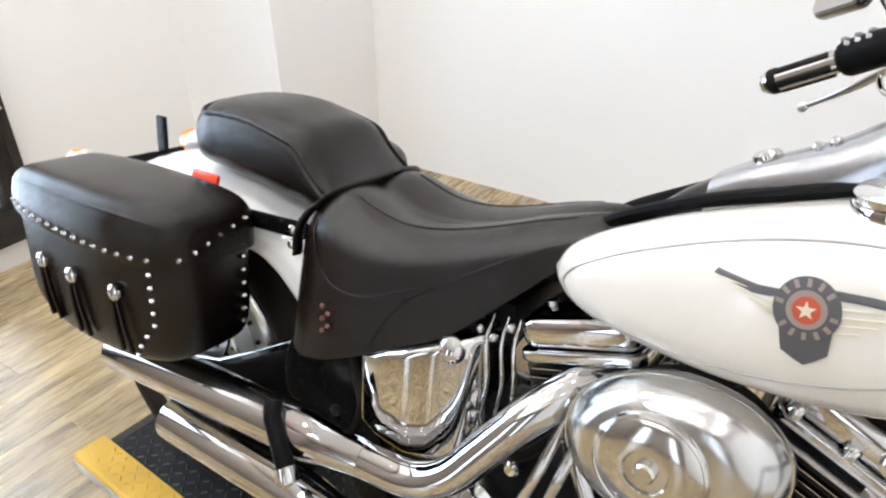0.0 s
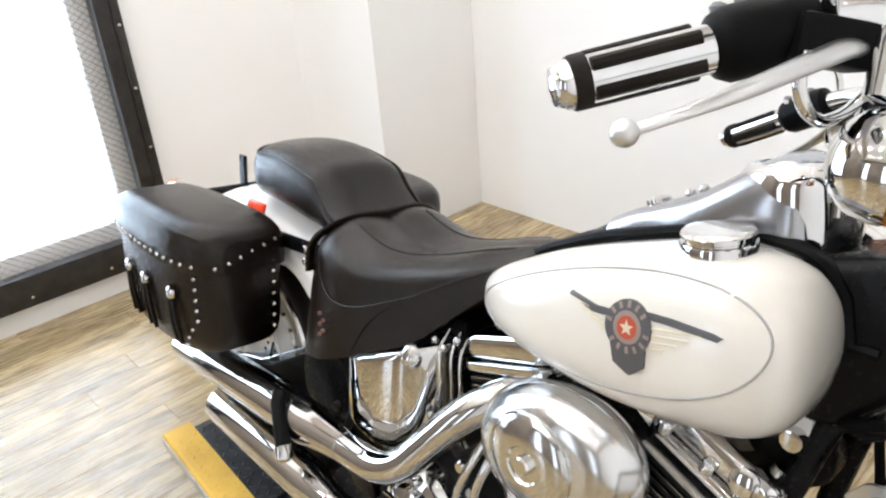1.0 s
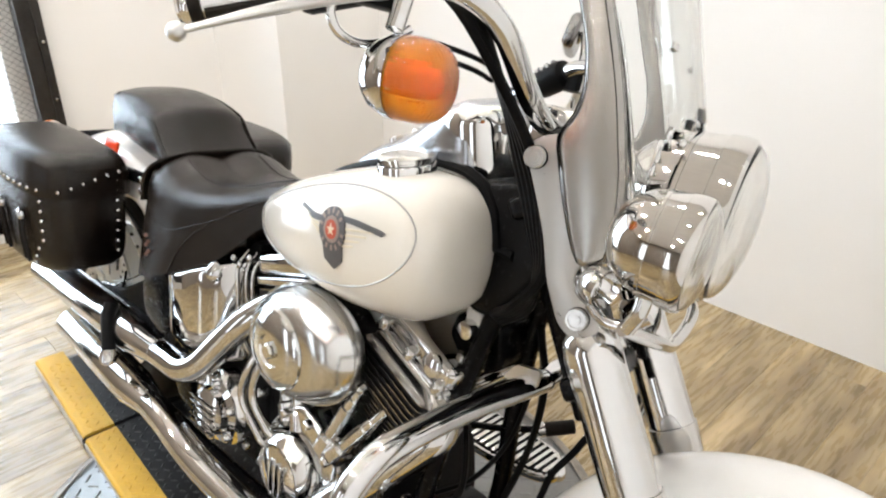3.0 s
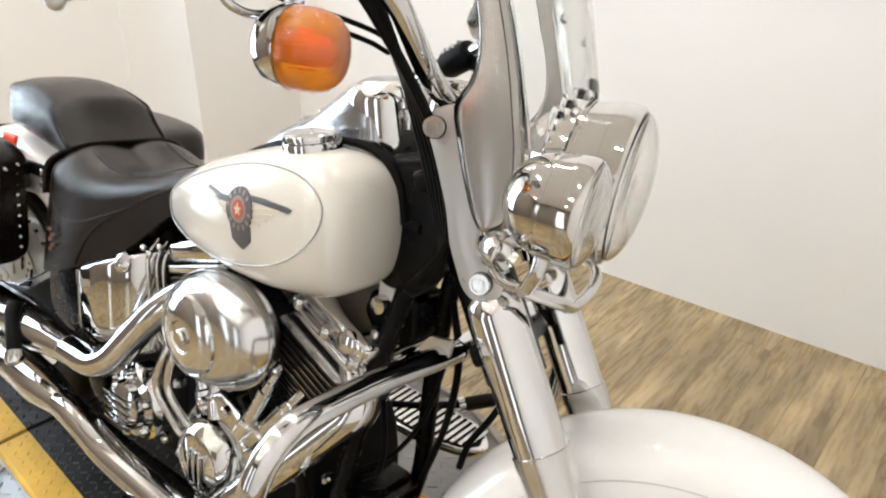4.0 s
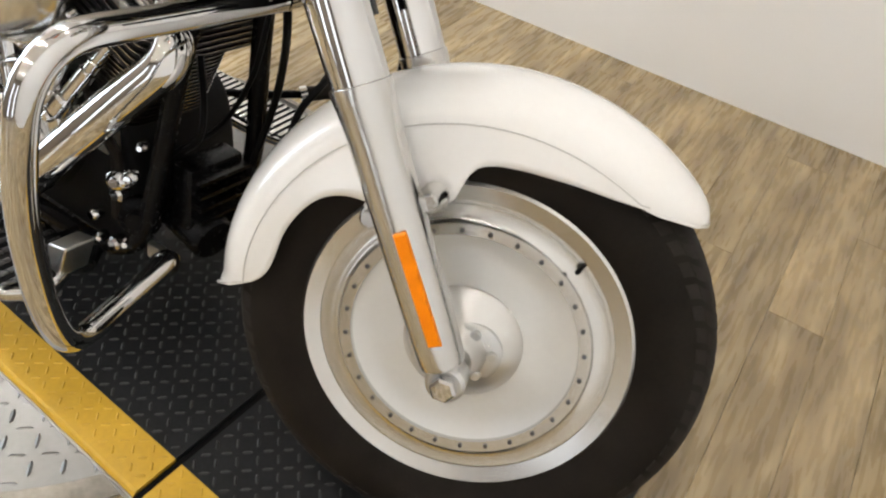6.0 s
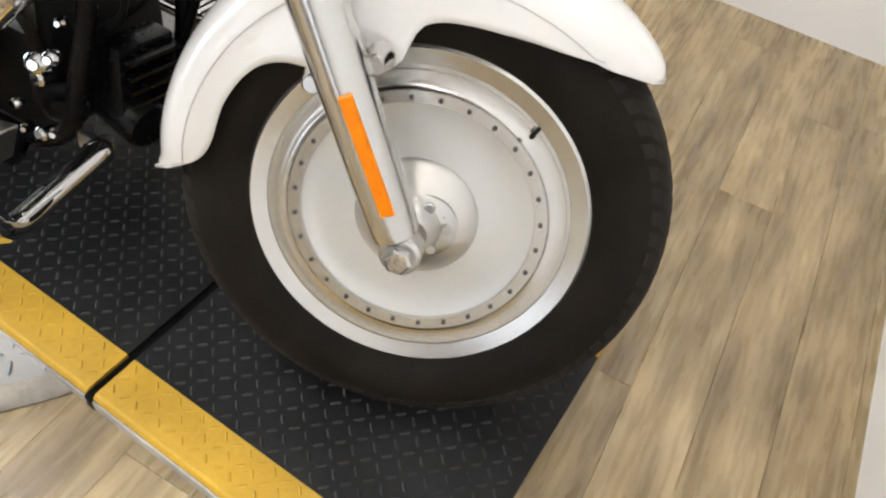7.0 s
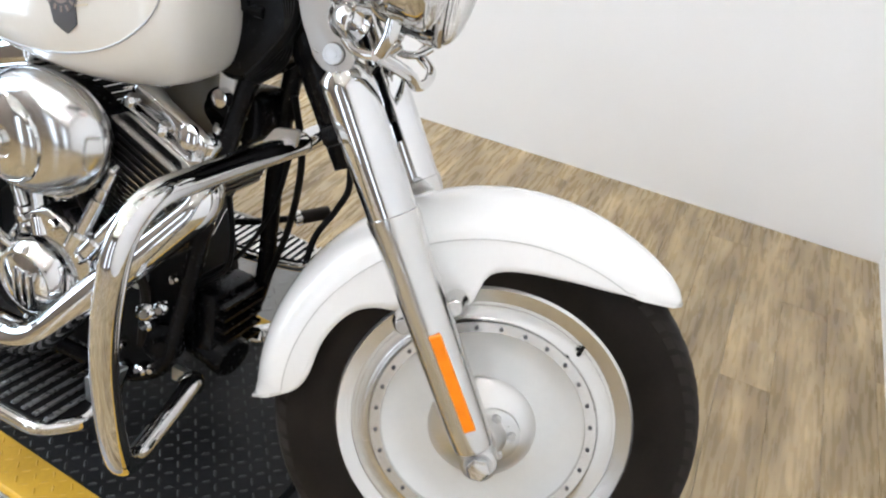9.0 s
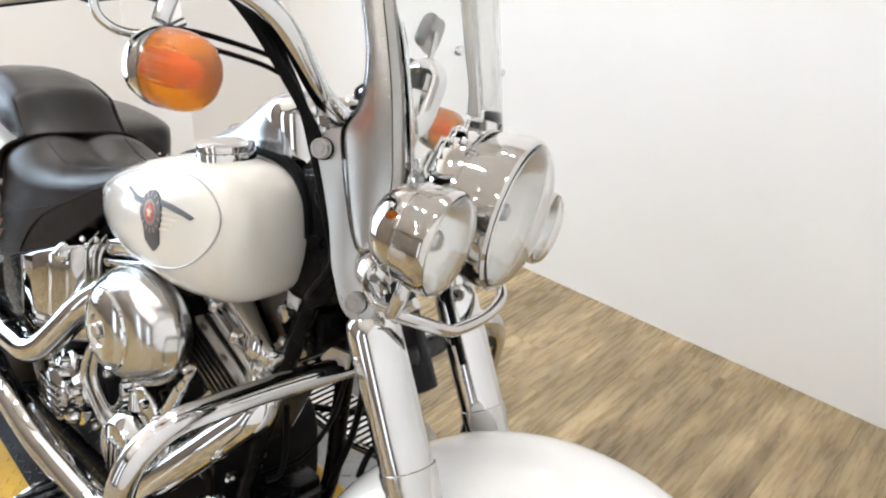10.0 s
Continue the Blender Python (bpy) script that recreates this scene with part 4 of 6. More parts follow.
# seat
def dual_seat():
    rows = [  # x, top, half width on top, bottom of the skirt, half width below
        (-1.290, 0.722, 0.112, 0.508, 0.160),
        (-1.276, 0.738, 0.120, 0.503, 0.170),
        (-1.245, 0.740, 0.128, 0.508, 0.180),
        (-1.200, 0.730, 0.130, 0.522, 0.183),
        (-1.150, 0.723, 0.127, 0.544, 0.176),
        (-1.095, 0.727, 0.119, 0.572, 0.161),
        (-1.020, 0.745, 0.103, 0.612, 0.138),
        (-0.940, 0.770, 0.082, 0.688, 0.108),
        (-0.880, 0.788, 0.058, 0.748, 0.075),
        (-0.842, 0.795, 0.030, 0.782, 0.040),
    ]
    rings = []
    for i in range(49):
        x = rows[0][0] + (rows[-1][0] - rows[0][0]) * i / 48
        top, w, low, wl = curve_rows(rows, x)
        bucket = curve_rows([(-1.30, 0.0), (-1.24, 0.002), (-1.16, 0.010), (-1.05, 0.008), (-0.95, 0.0)], x)[0]
        ring = []
        n = 44
        for j in range(n + 1):
            s = j / n * 2 - 1
            t = abs(s)
            if t < 0.5:
                k = t / 0.5
                y = w * k
                z = top - bucket * (1 - k * k) + 0.010 * math.sin(k * math.pi) - 0.012 * k ** 4
            else:
                k = (t - 0.5) / 0.5
                r_ = min(1.0, k / 0.25)
                y = w + (wl - w) * (0.35 * math.sin(r_ * math.pi / 2) + 0.65 * k)
                z = (top - 0.012) + (low - top + 0.012) * (k ** 1.25)
            ring.append((x, math.copysign(y, s), z))
        rings.append(ring)
    seat = part("seat", loft(rings), LEATHER, bike, "black leather rider seat with deep side skirts", angle=60)

    def flank(x, k):
        top, w, low, wl = curve_rows(rows, x)
        r_ = min(1.0, k / 0.25)
        return w + (wl - w) * (0.35 * math.sin(r_ * math.pi / 2) + 0.65 * k) + 0.001, (top - 0.012) + (low - top + 0.012) * (k ** 1.25)
    # raised seams: round the bucket, and down to the skirt's foot
    for s in (-1, 1):
        pts = []
        for x, k in ((-1.265, 0.05), (-1.258, 0.20), (-1.240, 0.38), (-1.205, 0.50), (-1.155, 0.54), (-1.095, 0.49), (-1.03, 0.42), (-0.96, 0.32), (-0.91, 0.25)):
            y, z = flank(x, k)
            pts.append((x, s * y, z))
        part("seam", tube(smooth_path(pts, 6), 0.0015, 8), LEATHER, seat)
        pts = []
        for x, k in ((-1.05, 0.48), (-1.085, 0.58), (-1.115, 0.75), (-1.135, 0.97)):
            y, z = flank(x, k)
            pts.append((x, s * y, z))
        part("seam", tube(smooth_path(pts, 6), 0.0014, 8), LEATHER, seat)
    # stitched lines along both edges of the sitting surface
    for s in (-1, 1):
        pts = []
        for i in range(24):
            x = -1.235 + 0.335 * i / 23
            top, w, low, wl = curve_rows(rows, x)
            bucket = curve_rows([(-1.30, 0.0), (-1.24, 0.002), (-1.16, 0.010), (-1.05, 0.008), (-0.95, 0.0)], x)[0]
            k = 0.62
            pts.append((x, s * w * k, top - bucket * (1 - k * k) + 0.010 * math.sin(k * math.pi) - 0.012 * k ** 4 + 0.0004))
        part("seam", tube(pts, 0.0013, 6), LEATHER, seat)
    # passenger pad
    PADE = 3.6
    rows2 = [(-1.612, 0.765, 0.738, 0.050), (-1.604, 0.800, 0.722, 0.080), (-1.578, 0.822, 0.716, 0.099), (-1.520, 0.834, 0.716, 0.109), (-1.450, 0.836, 0.712, 0.114), (-1.380, 0.824, 0.706, 0.116), (-1.345, 0.812, 0.704, 0.115), (-1.318, 0.780, 0.704, 0.116), (-1.288, 0.752, 0.706, 0.118), (-1.268, 0.738, 0.712, 0.114)]
    rings = []
    for i in range(45):
        x = rows2[0][0] + (rows2[-1][0] - rows2[0][0]) * i / 44
        top, low, w = curve_rows(rows2, x)
        w *= 0.96
        ring = oval(0, (top + low) / 2, w, (top - low) / 2, 56, PADE, x)
        ring = [(a, b * (0.955 + 0.045 * max(0.0, (c - low) / (top - low))), c) for a, b, c in ring]
        ring = [(a, b, c + (0.006 * (1 - (b / w) ** 2) if c > (top + low) / 2 else 0)) for a, b, c in ring]
        rings.append(ring)
    pad = part("passenger_pad", loft(rings), LEATHER, bike, "black leather passenger pad", angle=60)
    # piping round the top edge, running down the front slope on both sides
    pts = []
    line = [(x, -0.90) for x in (-1.284, -1.318, -1.345, -1.38, -1.45, -1.50, -1.54, -1.565)] + [(-1.583, -0.75), (-1.590, -0.4), (-1.592, 0.0), (-1.590, 0.4), (-1.583, 0.75)] + [(x, 0.90) for x in (-1.565, -1.54, -1.50, -1.45, -1.38, -1.345, -1.318, -1.284)]
    for x, f in line:
        top, low, w = curve_rows(rows2, x)
        pts.append((x, f * w, (top + low) / 2 + (top - low) / 2 * (1 - abs(f) ** PADE) ** (1 / PADE) + 0.006 * (1 - f * f)))
    part("seam", tube(smooth_path(pts, 4), 0.0030, 8), LEATHER, pad)
    # strap across the joint
    pts = [(-1.300, -0.142, 0.650), (-1.296, -0.142, 0.692), (-1.280, -0.132, 0.724), (-1.268, -0.085, 0.743), (-1.262, 0, 0.746), (-1.268, 0.085, 0.743), (-1.280, 0.132, 0.724), (-1.296, 0.142, 0.692), (-1.300, 0.142, 0.650)]
    part("strap", tube(smooth_path(pts, 6), 0.011, 10, flat=0.4), LEATHER, seat, "black leather strap")
    # skirt studs
    for x, z in ((-1.304, 0.690), (-1.305, 0.666)):
        part("stud", ball((x, -0.150, z), 0.008, 12, scale=(1, 0.5, 1)), CHROME, seat)
    # small lacing at the rear of the skirt
    for k in range(5):
        part("lace", ball((-1.212 + 0.010 * (k % 2), -0.181, 0.606 - 0.010 * k), 0.004, 8), surface("brown_lace", (0.12, 0.05, 0.03), 0.5), seat)


dual_seat()


# rear wheel, fender and struts
REAR = Vector((-1.637, 0, 0.317))


def rear_end():
    disc = lathe([(-0.06, 0.165), (-0.05, 0.12), (-0.055, 0.06), (-0.055, 0)], REAR, (0, 1, 0), 64)
    lathe([(0.06, 0.165), (0.05, 0.12), (0.055, 0.06), (0.055, 0)], REAR, (0, 1, 0), 64, disc)
    wheel = part("rear_wheel", disc, DISC, bike, "solid silver rear disc wheel")
    part("rim", lathe([(-0.06, 0.16), (-0.064, 0.19), (-0.066, 0.216), (-0.06, 0.2195), (-0.04, 0.205), (0.04, 0.205), (0.06, 0.2195), (0.066, 0.216), (0.06, 0.16)], REAR, (0, 1, 0), 72), ALU, wheel)
    part("tyre", tyre_mesh(REAR, 0.322, 0.150, 0.212), RUBBER, wheel, "black rear tyre")
    # perforated brake disc: ring of steel with dark holes
    strip = tube([(-1.600, -0.122, 0.345), (-1.585, -0.124, 0.352), (-1.508, -0.124, 0.373), (-1.40, -0.122, 0.435), (-1.317, -0.120, 0.486)], 0.0048, 8, flat=0.45)
    part("belt_guard", strip, CHROME, wheel, "thin chrome guard strip")
    bm = lathe([(0, 0.085), (0, 0.150), (-0.005, 0.150), (-0.005, 0.085)], REAR + Vector((0, -0.088, 0)), (0, 1, 0), 64)
    rotor = part("brake_rotor", bm, SATIN, wheel, "drilled and slotted steel brake rotor", smooth=False)
    bm = bmesh.new()
    for k in range(24):
        for r, o in ((0.098, 0.2), (0.118, 0.5), (0.138, 0.8)):
            a = 2 * math.pi * (k + o) / 24
            lathe([(0, 0.0042), (0.0008, 0.0042), (0.0008, 0)], REAR + Vector((math.cos(a) * r, -0.0930, math.sin(a) * r)), (0, -1, 0), 8, bm)
    part("rotor_hole", bm, PLASTIC, rotor)
    for k in range(12):
        a = 2 * math.pi * (k + 0.5) / 12
        pts = [REAR + Vector((math.cos(a + t * 0.35) * (0.092 + 0.052 * t), -0.0934, math.sin(a + t * 0.35) * (0.092 + 0.052 * t))) for t in (0, 0.33, 0.66, 1.0)]
        part("rotor_slot", tube(pts, 0.0040, 6, flat=0.25), PLASTIC, rotor)
    for k in range(28):
        a = 2 * math.pi * k / 28
        part("rim_bolt", lathe([(0, 0.0045), (0.003, 0.0042), (0.003, 0)], REAR + Vector((math.cos(a) * 0.176, -0.0625, math.sin(a) * 0.176)), (0, -1, 0), 8), BLACKSTEEL, wheel)
    for k in range(5):
        a = 2 * math.pi * (k + 0.3) / 5
        part("rotor_arm", box(0.03, 0.088, -0.094, -0.088, -0.011, 0.011, 0.003, m=Matrix.Translation(REAR) @ Matrix.Rotation(-a, 4, "Y")), SATIN, rotor)
    def edge(d):
        return curve_rows([(33, 0.384), (40, 0.376), (46, 0.371), (54, 0.356), (60, 0.33), (80, 0.24), (100, 0.20), (140, 0.23), (180, 0.30), (195, 0.35)], d)[0]

    def width(d):
        return curve_rows([(33, 0.106), (60, 0.108), (160, 0.108), (195, 0.095)], d)[0]
    fender = solid(part("rear_fender", fender_mesh(REAR, lambda d: curve_rows([(33, 0.47), (46, 0.45), (60, 0.42), (75, 0.400), (90, 0.392), (195, 0.392)], d)[0], edge, width, 33, 195, 0.045), PEARL, bike, "pearl white rear mudguard"), 0.003)
    bm = box(-0.034, 0.034, -0.004, 0.004, -0.016, 0.016, 0.003)
    bm.transform(Matrix.Translation((-1.546, -0.110, 0.703)) @ Matrix.Rotation(radians(-14), 4, "X") @ Matrix.Diagonal((0.93, 0.9, 0.86, 1)))
    part("side_reflector", bm, REDLENS, fender, "red rectangular side reflector")
    for s in (-1, 1):
        o = round_outline([(-1.30, 0.690), (-1.44, 0.680), (-1.66, 0.655), (-1.68, 0.625), (-1.44, 0.653), (-1.30, 0.664)], 0.02)
        part("fender_strut", prism(o, s * 0.111, s * 0.122, bevel=0.002), BLACK, fender, "black fender strut")
    # bare rack bracket behind the pad
    bm = box(-1.850, -1.822, 0.016, 0.024, 0.62, 0.742, 0.003)
    part("bracket", bm, BLACK, fender, "black steel bracket")
    part("bracket_bar", tube([(-1.83, 0.06, 0.664), (-1.83, 0.0, 0.664), (-1.85, -0.085, 0.658), (-1.860, -0.110, 0.655)], 0.010, 10), BLACK, fender)
    for s in (-1, 1):
        c = Vector((-1.872, s * 0.130, 0.662))
        bm = lathe([(0.055, 0), (0.048, 0.014), (0.03, 0.025), (0.0, 0.030), (-0.002, 0.030)], c, (1, 0, -0.1), 28)
        sig = part("rear_signal", bm, SATIN, bike, "chrome bullet rear indicator")
        part("signal_lens", lathe([(0.0, 0.0295), (-0.014, 0.029), (-0.026, 0.024), (-0.030, 0)], c, (1, 0, -0.1), 28), ORANGE, sig, "orange lens")
    # tail light
    bm = lathe([(0, 0.045), (-0.03, 0.045), (-0.045, 0.03), (-0.05, 0)], (-2.00, 0, 0.56), (1, 0, -0.3), 24)
    part("tail_light", bm, REDLENS, fender, "red tail lamp lens")


rear_end()


def swing_arm_cover():
    o = round_outline([(-1.64, 0.335), (-1.50, 0.362), (-1.33, 0.462), (-1.28, 0.40), (-1.28, 0.29), (-1.45, 0.24), (-1.64, 0.25)], 0.03)
    part("swing_arm_cover", prism(o, -0.100, -0.120, bevel=0.006), PLASTIC, bike, "black swing arm side cover")


swing_arm_cover()


def under_seat():
    """Black battery box, frame side and inner mudguard between the seat skirt and the rear wheel."""
    ob = part("battery_box", box(-1.275, -1.165, -0.112, 0.112, 0.29, 0.615, 0.02, seg=3), PLASTIC, bike, "black plastic battery box under the seat")
    o = round_outline([(-1.300, 0.52), (-1.33, 0.48), (-1.34, 0.43), (-1.33, 0.38), (-1.28, 0.36), (-1.20, 0.30), (-1.16, 0.24), (-1.10, 0.25), (-1.14, 0.40), (-1.20, 0.50)], 0.025)
    for s in (-1, 1):
        part("frame_plate", prism(o, s * 0.118, s * 0.134, bevel=0.004), BLACK, ob, "black frame side plate")
    for x, z in ((-1.22, 0.40), (-1.27, 0.34), (-1.18, 0.30)):
        part("plate_bolt", lathe([(0, 0.010), (0.008, 0.009), (0.010, 0)], (x, -0.134, z), (0, -1, 0), 12), BLACKSTEEL, ob)
    part("hose", tube(smooth_path([(-1.17, -0.12, 0.60), (-1.19, -0.135, 0.52), (-1.165, -0.14, 0.43), (-1.20, -0.135, 0.34)], 6), 0.008, 8), RUBBER, ob)


under_seat()


# saddlebags
BAG = [  # x, outer y, inner y, top, bottom
    (-1.822, -0.255, -0.165, 0.649, 0.525),
    (-1.813, -0.282, -0.150, 0.681, 0.488),
    (-1.786, -0.305, -0.140, 0.701, 0.462),
    (-1.719, -0.322, -0.134, 0.712, 0.447),
    (-1.630, -0.328, -0.131, 0.718, 0.441),
    (-1.530, -0.324, -0.131, 0.720, 0.444),
    (-1.469, -0.312, -0.131, 0.718, 0.450),
    (-1.434, -0.296, -0.132, 0.712, 0.460),
    (-1.414, -0.278, -0.137, 0.701, 0.478),
    (-1.406, -0.258, -0.150, 0.684, 0.505),
]
BAG_E = 5.6


def bag_ring(x, s, grow=0.0, n=48):
    yo, yi, top, bot = curve_rows(BAG, x)
    ring = []
    for q in oval((yo + yi) / 2, (top + bot) / 2, abs(yo - yi) / 2 + grow, (top - bot) / 2 + grow, n, BAG_E, x):
        k = (q[2] - bot) / (top - bot)
        y = q[1] + (0.012 * (1 - k) if q[1] < (yo + yi) / 2 else 0.0)
        ring.append((x, s * -y if s > 0 else y, q[2]))
    return ring


def lid_edge(x):
    return 0.642 - 0.010 * max(0.0, (x + 1.70)) / 0.29


def bag_outer(x, z, grow=0.0):
    yo, yi, top, bot = curve_rows(BAG, x)
    k = min(1.0, abs((z - (top + bot) / 2) / ((top - bot) / 2 + grow)))
    kk = (z - bot) / (top - bot)
    return (yo + yi) / 2 - (abs(yo - yi) / 2 + grow) * (1 - k ** BAG_E) ** (1 / BAG_E) + 0.012 * (1 - kk)


def saddlebag(s):
    xs = [BAG[0][0] + (BAG[-1][0] - BAG[0][0]) * (0.5 - 0.5 * math.cos(math.pi * i / 36)) for i in range(37)]
    bag = part("saddlebag", loft([bag_ring(x, s) for x in xs]), LEATHER, bike, "black studded leather saddlebag, closed", angle=50)
    # lid: the upper shell, a little larger
    bm = bmesh.new()
    rings = []
    for x in xs:
        full = bag_ring(x, s, 0.0075, 64)
        edge = lid_edge(x)
        rings.append([(a + (0.006 if a > -1.6 else -0.006), b, max(c, edge)) for a, b, c in full])
    loft(rings, bm)
    lid = part("lid", bm, LEATHER, bag, "black leather lid with a stitched rim", angle=50)
    pts = []
    for i in range(48):
        x = -1.815 + (1.815 - 1.421) * i / 47
        yo, yi, top, bot = curve_rows(BAG, x)
        z = top - 0.012
        pts.append((x, (bag_outer(x, z, 0.0075) - 0.001) * (1 if s < 0 else -1), z))
    part("piping", tube(pts, 0.0035, 8), LEATHER, lid)
    # studs: along the lid, down the front edge and along the foot
    spots = []
    for i in range(17):
        x = -1.805 + 0.0228 * i
        spots.append((x, bag_outer(x, lid_edge(x) + 0.014, 0.0075) - 0.001, lid_edge(x) + 0.014, (0, -1, 0)))
    for i in range(6):
        y = -0.268 + 0.024 * i
        spots.append((-1.3990 - (0.006 if i == 0 else 0), y - 0.008, 0.648 + 0.0075 * i, (1, 0, 0)))
    for i in range(8):
        z = 0.620 - 0.0215 * i
        spots.append((-1.446 - (0.0 if i < 5 else 0.014 * (i - 4)), bag_outer(-1.446 - (0.0 if i < 5 else 0.014 * (i - 4)), z) - 0.001, z, (0.5, -1, 0)))
    for i in range(8):
        z = 0.665 - 0.023 * i
        spots.append((-1.4045, -0.158, z, (1, 0, 0)))
    stud = None
    for x, y, z, d in spots:
        m = Matrix.Translation((x, y if s < 0 else -y, z))
        if stud is None:
            stud = part("stud", ball((0, 0, 0), 0.0049, 8), CHROME, bag, "domed chrome stud")
            stud.matrix_local = m
        else:
            share("stud", stud.data, bag, m)
    # conchos with hanging thongs
    for x in (-1.692, -1.606, -1.506):
        z = 0.578
        y = bag_outer(x, z) - 0.004
        if s > 0:
            y = -y
        bm = lathe([(0, 0.014), (0.004, 0.0135), (0.007, 0.0095), (0.007, 0.006), (0.004, 0.005), (0.004, 0)], (x, y, z), (0, s, 0), 24)
        part("concho", bm, CHROME, bag, "chrome concho")
        for dx in (-0.004, 0.006):
            pts = [(x + dx, bag_outer(x, z - 0.005) * (1 if s < 0 else -1) + s * 0.006, z - 0.004)]
            for k in (0.03, 0.06, 0.10):
                pts.append((x + dx * (1 + k * 14) + 0.012 * k * 10, bag_outer(x, z - k) * (1 if s < 0 else -1) + s * 0.007, z - k))
            part("thong", tube(smooth_path(pts, 4), 0.0045, 6, flat=0.5), LEATHER, bag)
    return bag


saddlebag(-1)
saddlebag(1)


# engine
CRANK = Vector((-0.709, 0, 0.210))


def cylinder(sign):
    lean = radians(22.5 if sign > 0 else 18.0)
    deep = 0.094 if sign > 0 else 0.112
    d = Vector((sign * math.sin(lean), 0, math.cos(lean)))
    side = Vector((d.z, 0, -d.x))
    turn = Matrix((( side.x, 0, d.x), (0, 1, 0), (side.z, 0, d.z))).to_4x4()
    put = Matrix.Translation(CRANK) @ turn

    def square(a, b, r):
        return round_outline([(-a, -b), (a, -b), (a, b), (-a, b)], r, 6)

    bm = lathe([(0.12, 0.058), (0.40, 0.058), (0.40, 0)], CRANK, d, 32)
    ob = part("cylinder", bm, WRINKLE, bike, "black finned engine cylinder with bright fin edges")
    for k in range(19):
        h = 0.190 + 0.0086 * k
        bm = prism(square(0.070, 0.092, 0.05), h, h + 0.0034, axis="z")
        bm.transform(put)
        part("cooling_fin", bm, WRINKLE, ob)
        bm = prism(square(0.0705, 0.0925, 0.05), h + 0.0034, h + 0.0045, axis="z")
        bm.transform(put)
        part("fin_edge", bm, ALU, ob)
    # head with broad fins
    bm = prism(square(0.060, 0.085, 0.03), 0.355, 0.434, axis="z")
    bm.transform(put)
    head = part("cylinder_head", bm, WRINKLE, ob, "black finned cylinder head")
    for k in range(6):
        h = 0.357 + 0.0125 * k
        bm = prism(square(0.080, 0.114, 0.022), h, h + 0.0068, axis="z", bevel=0.001, seg=1)
        bm.transform(put)
        part("head_fin", bm, WRINKLE, head)
        bm = prism(square(0.0803, 0.1143, 0.022), h + 0.0068, h + 0.0080, axis="z")
        bm.transform(put)
        part("fin_edge", bm, ALU, head)
    bm = prism(square(0.086, deep, 0.020), 0.434, 0.449, axis="z", bevel=0.003)
    prism(square(0.082, deep - 0.005, 0.022), 0.449, 0.493, bm, axis="z", bevel=0.014, seg=4)
    for a in ((-0.066, 0.0, 0.066) if sign > 0 else ()):
        lathe([(0.449, 0.0100), (0.462, 0.0100), (0.466, 0.007), (0.466, 0)], (a, 0.004 - deep, 0), (0, 0, 1), 12, bm)
    if sign > 0:
        lathe([(0.0, 0.018), (0.008, 0.018), (0.011, 0.012), (0.011, 0)], (0.040, -0.084, 0.474), (0, -1, 0.2), 20, bm)
    bm.transform(put)
    box_ = part("rocker_box", bm, CHROME, ob, "chrome rocker cover")
    for a in (-0.055, 0.055):
        bm = lathe([(0.490, 0.0095), (0.500, 0.009), (0.502, 0)], (a, -0.05, 0), (0, 0, 1), 10)
        bm.transform(put)
        part("cover_bolt", bm, CHROME, box_)
    # pushrod tubes
    for b, foot in ((-0.034, -0.03), (0.020, 0.03)):
        base = Vector((-0.709 + sign * 0.062 + foot * 0.6, -0.118, 0.425))
        top = CRANK + d * 0.372 + side * b * 1.2 + Vector((0, -0.098, 0))
        bm = tube([base, base.lerp(top, 0.46), base.lerp(top, 0.47), base.lerp(top, 0.6), base.lerp(top, 0.61), top], [0.014, 0.014, 0.0115, 0.0115, 0.0095, 0.0095], 14)
        part("pushrod_tube", bm, CHROME, ob, "chrome pushrod tube")
        part("tappet_block", lathe([(-0.03, 0.02), (0.0, 0.02), (0.004, 0.016), (0.004, 0)], base, (top - base), 14), CHROME, ob)
    return ob


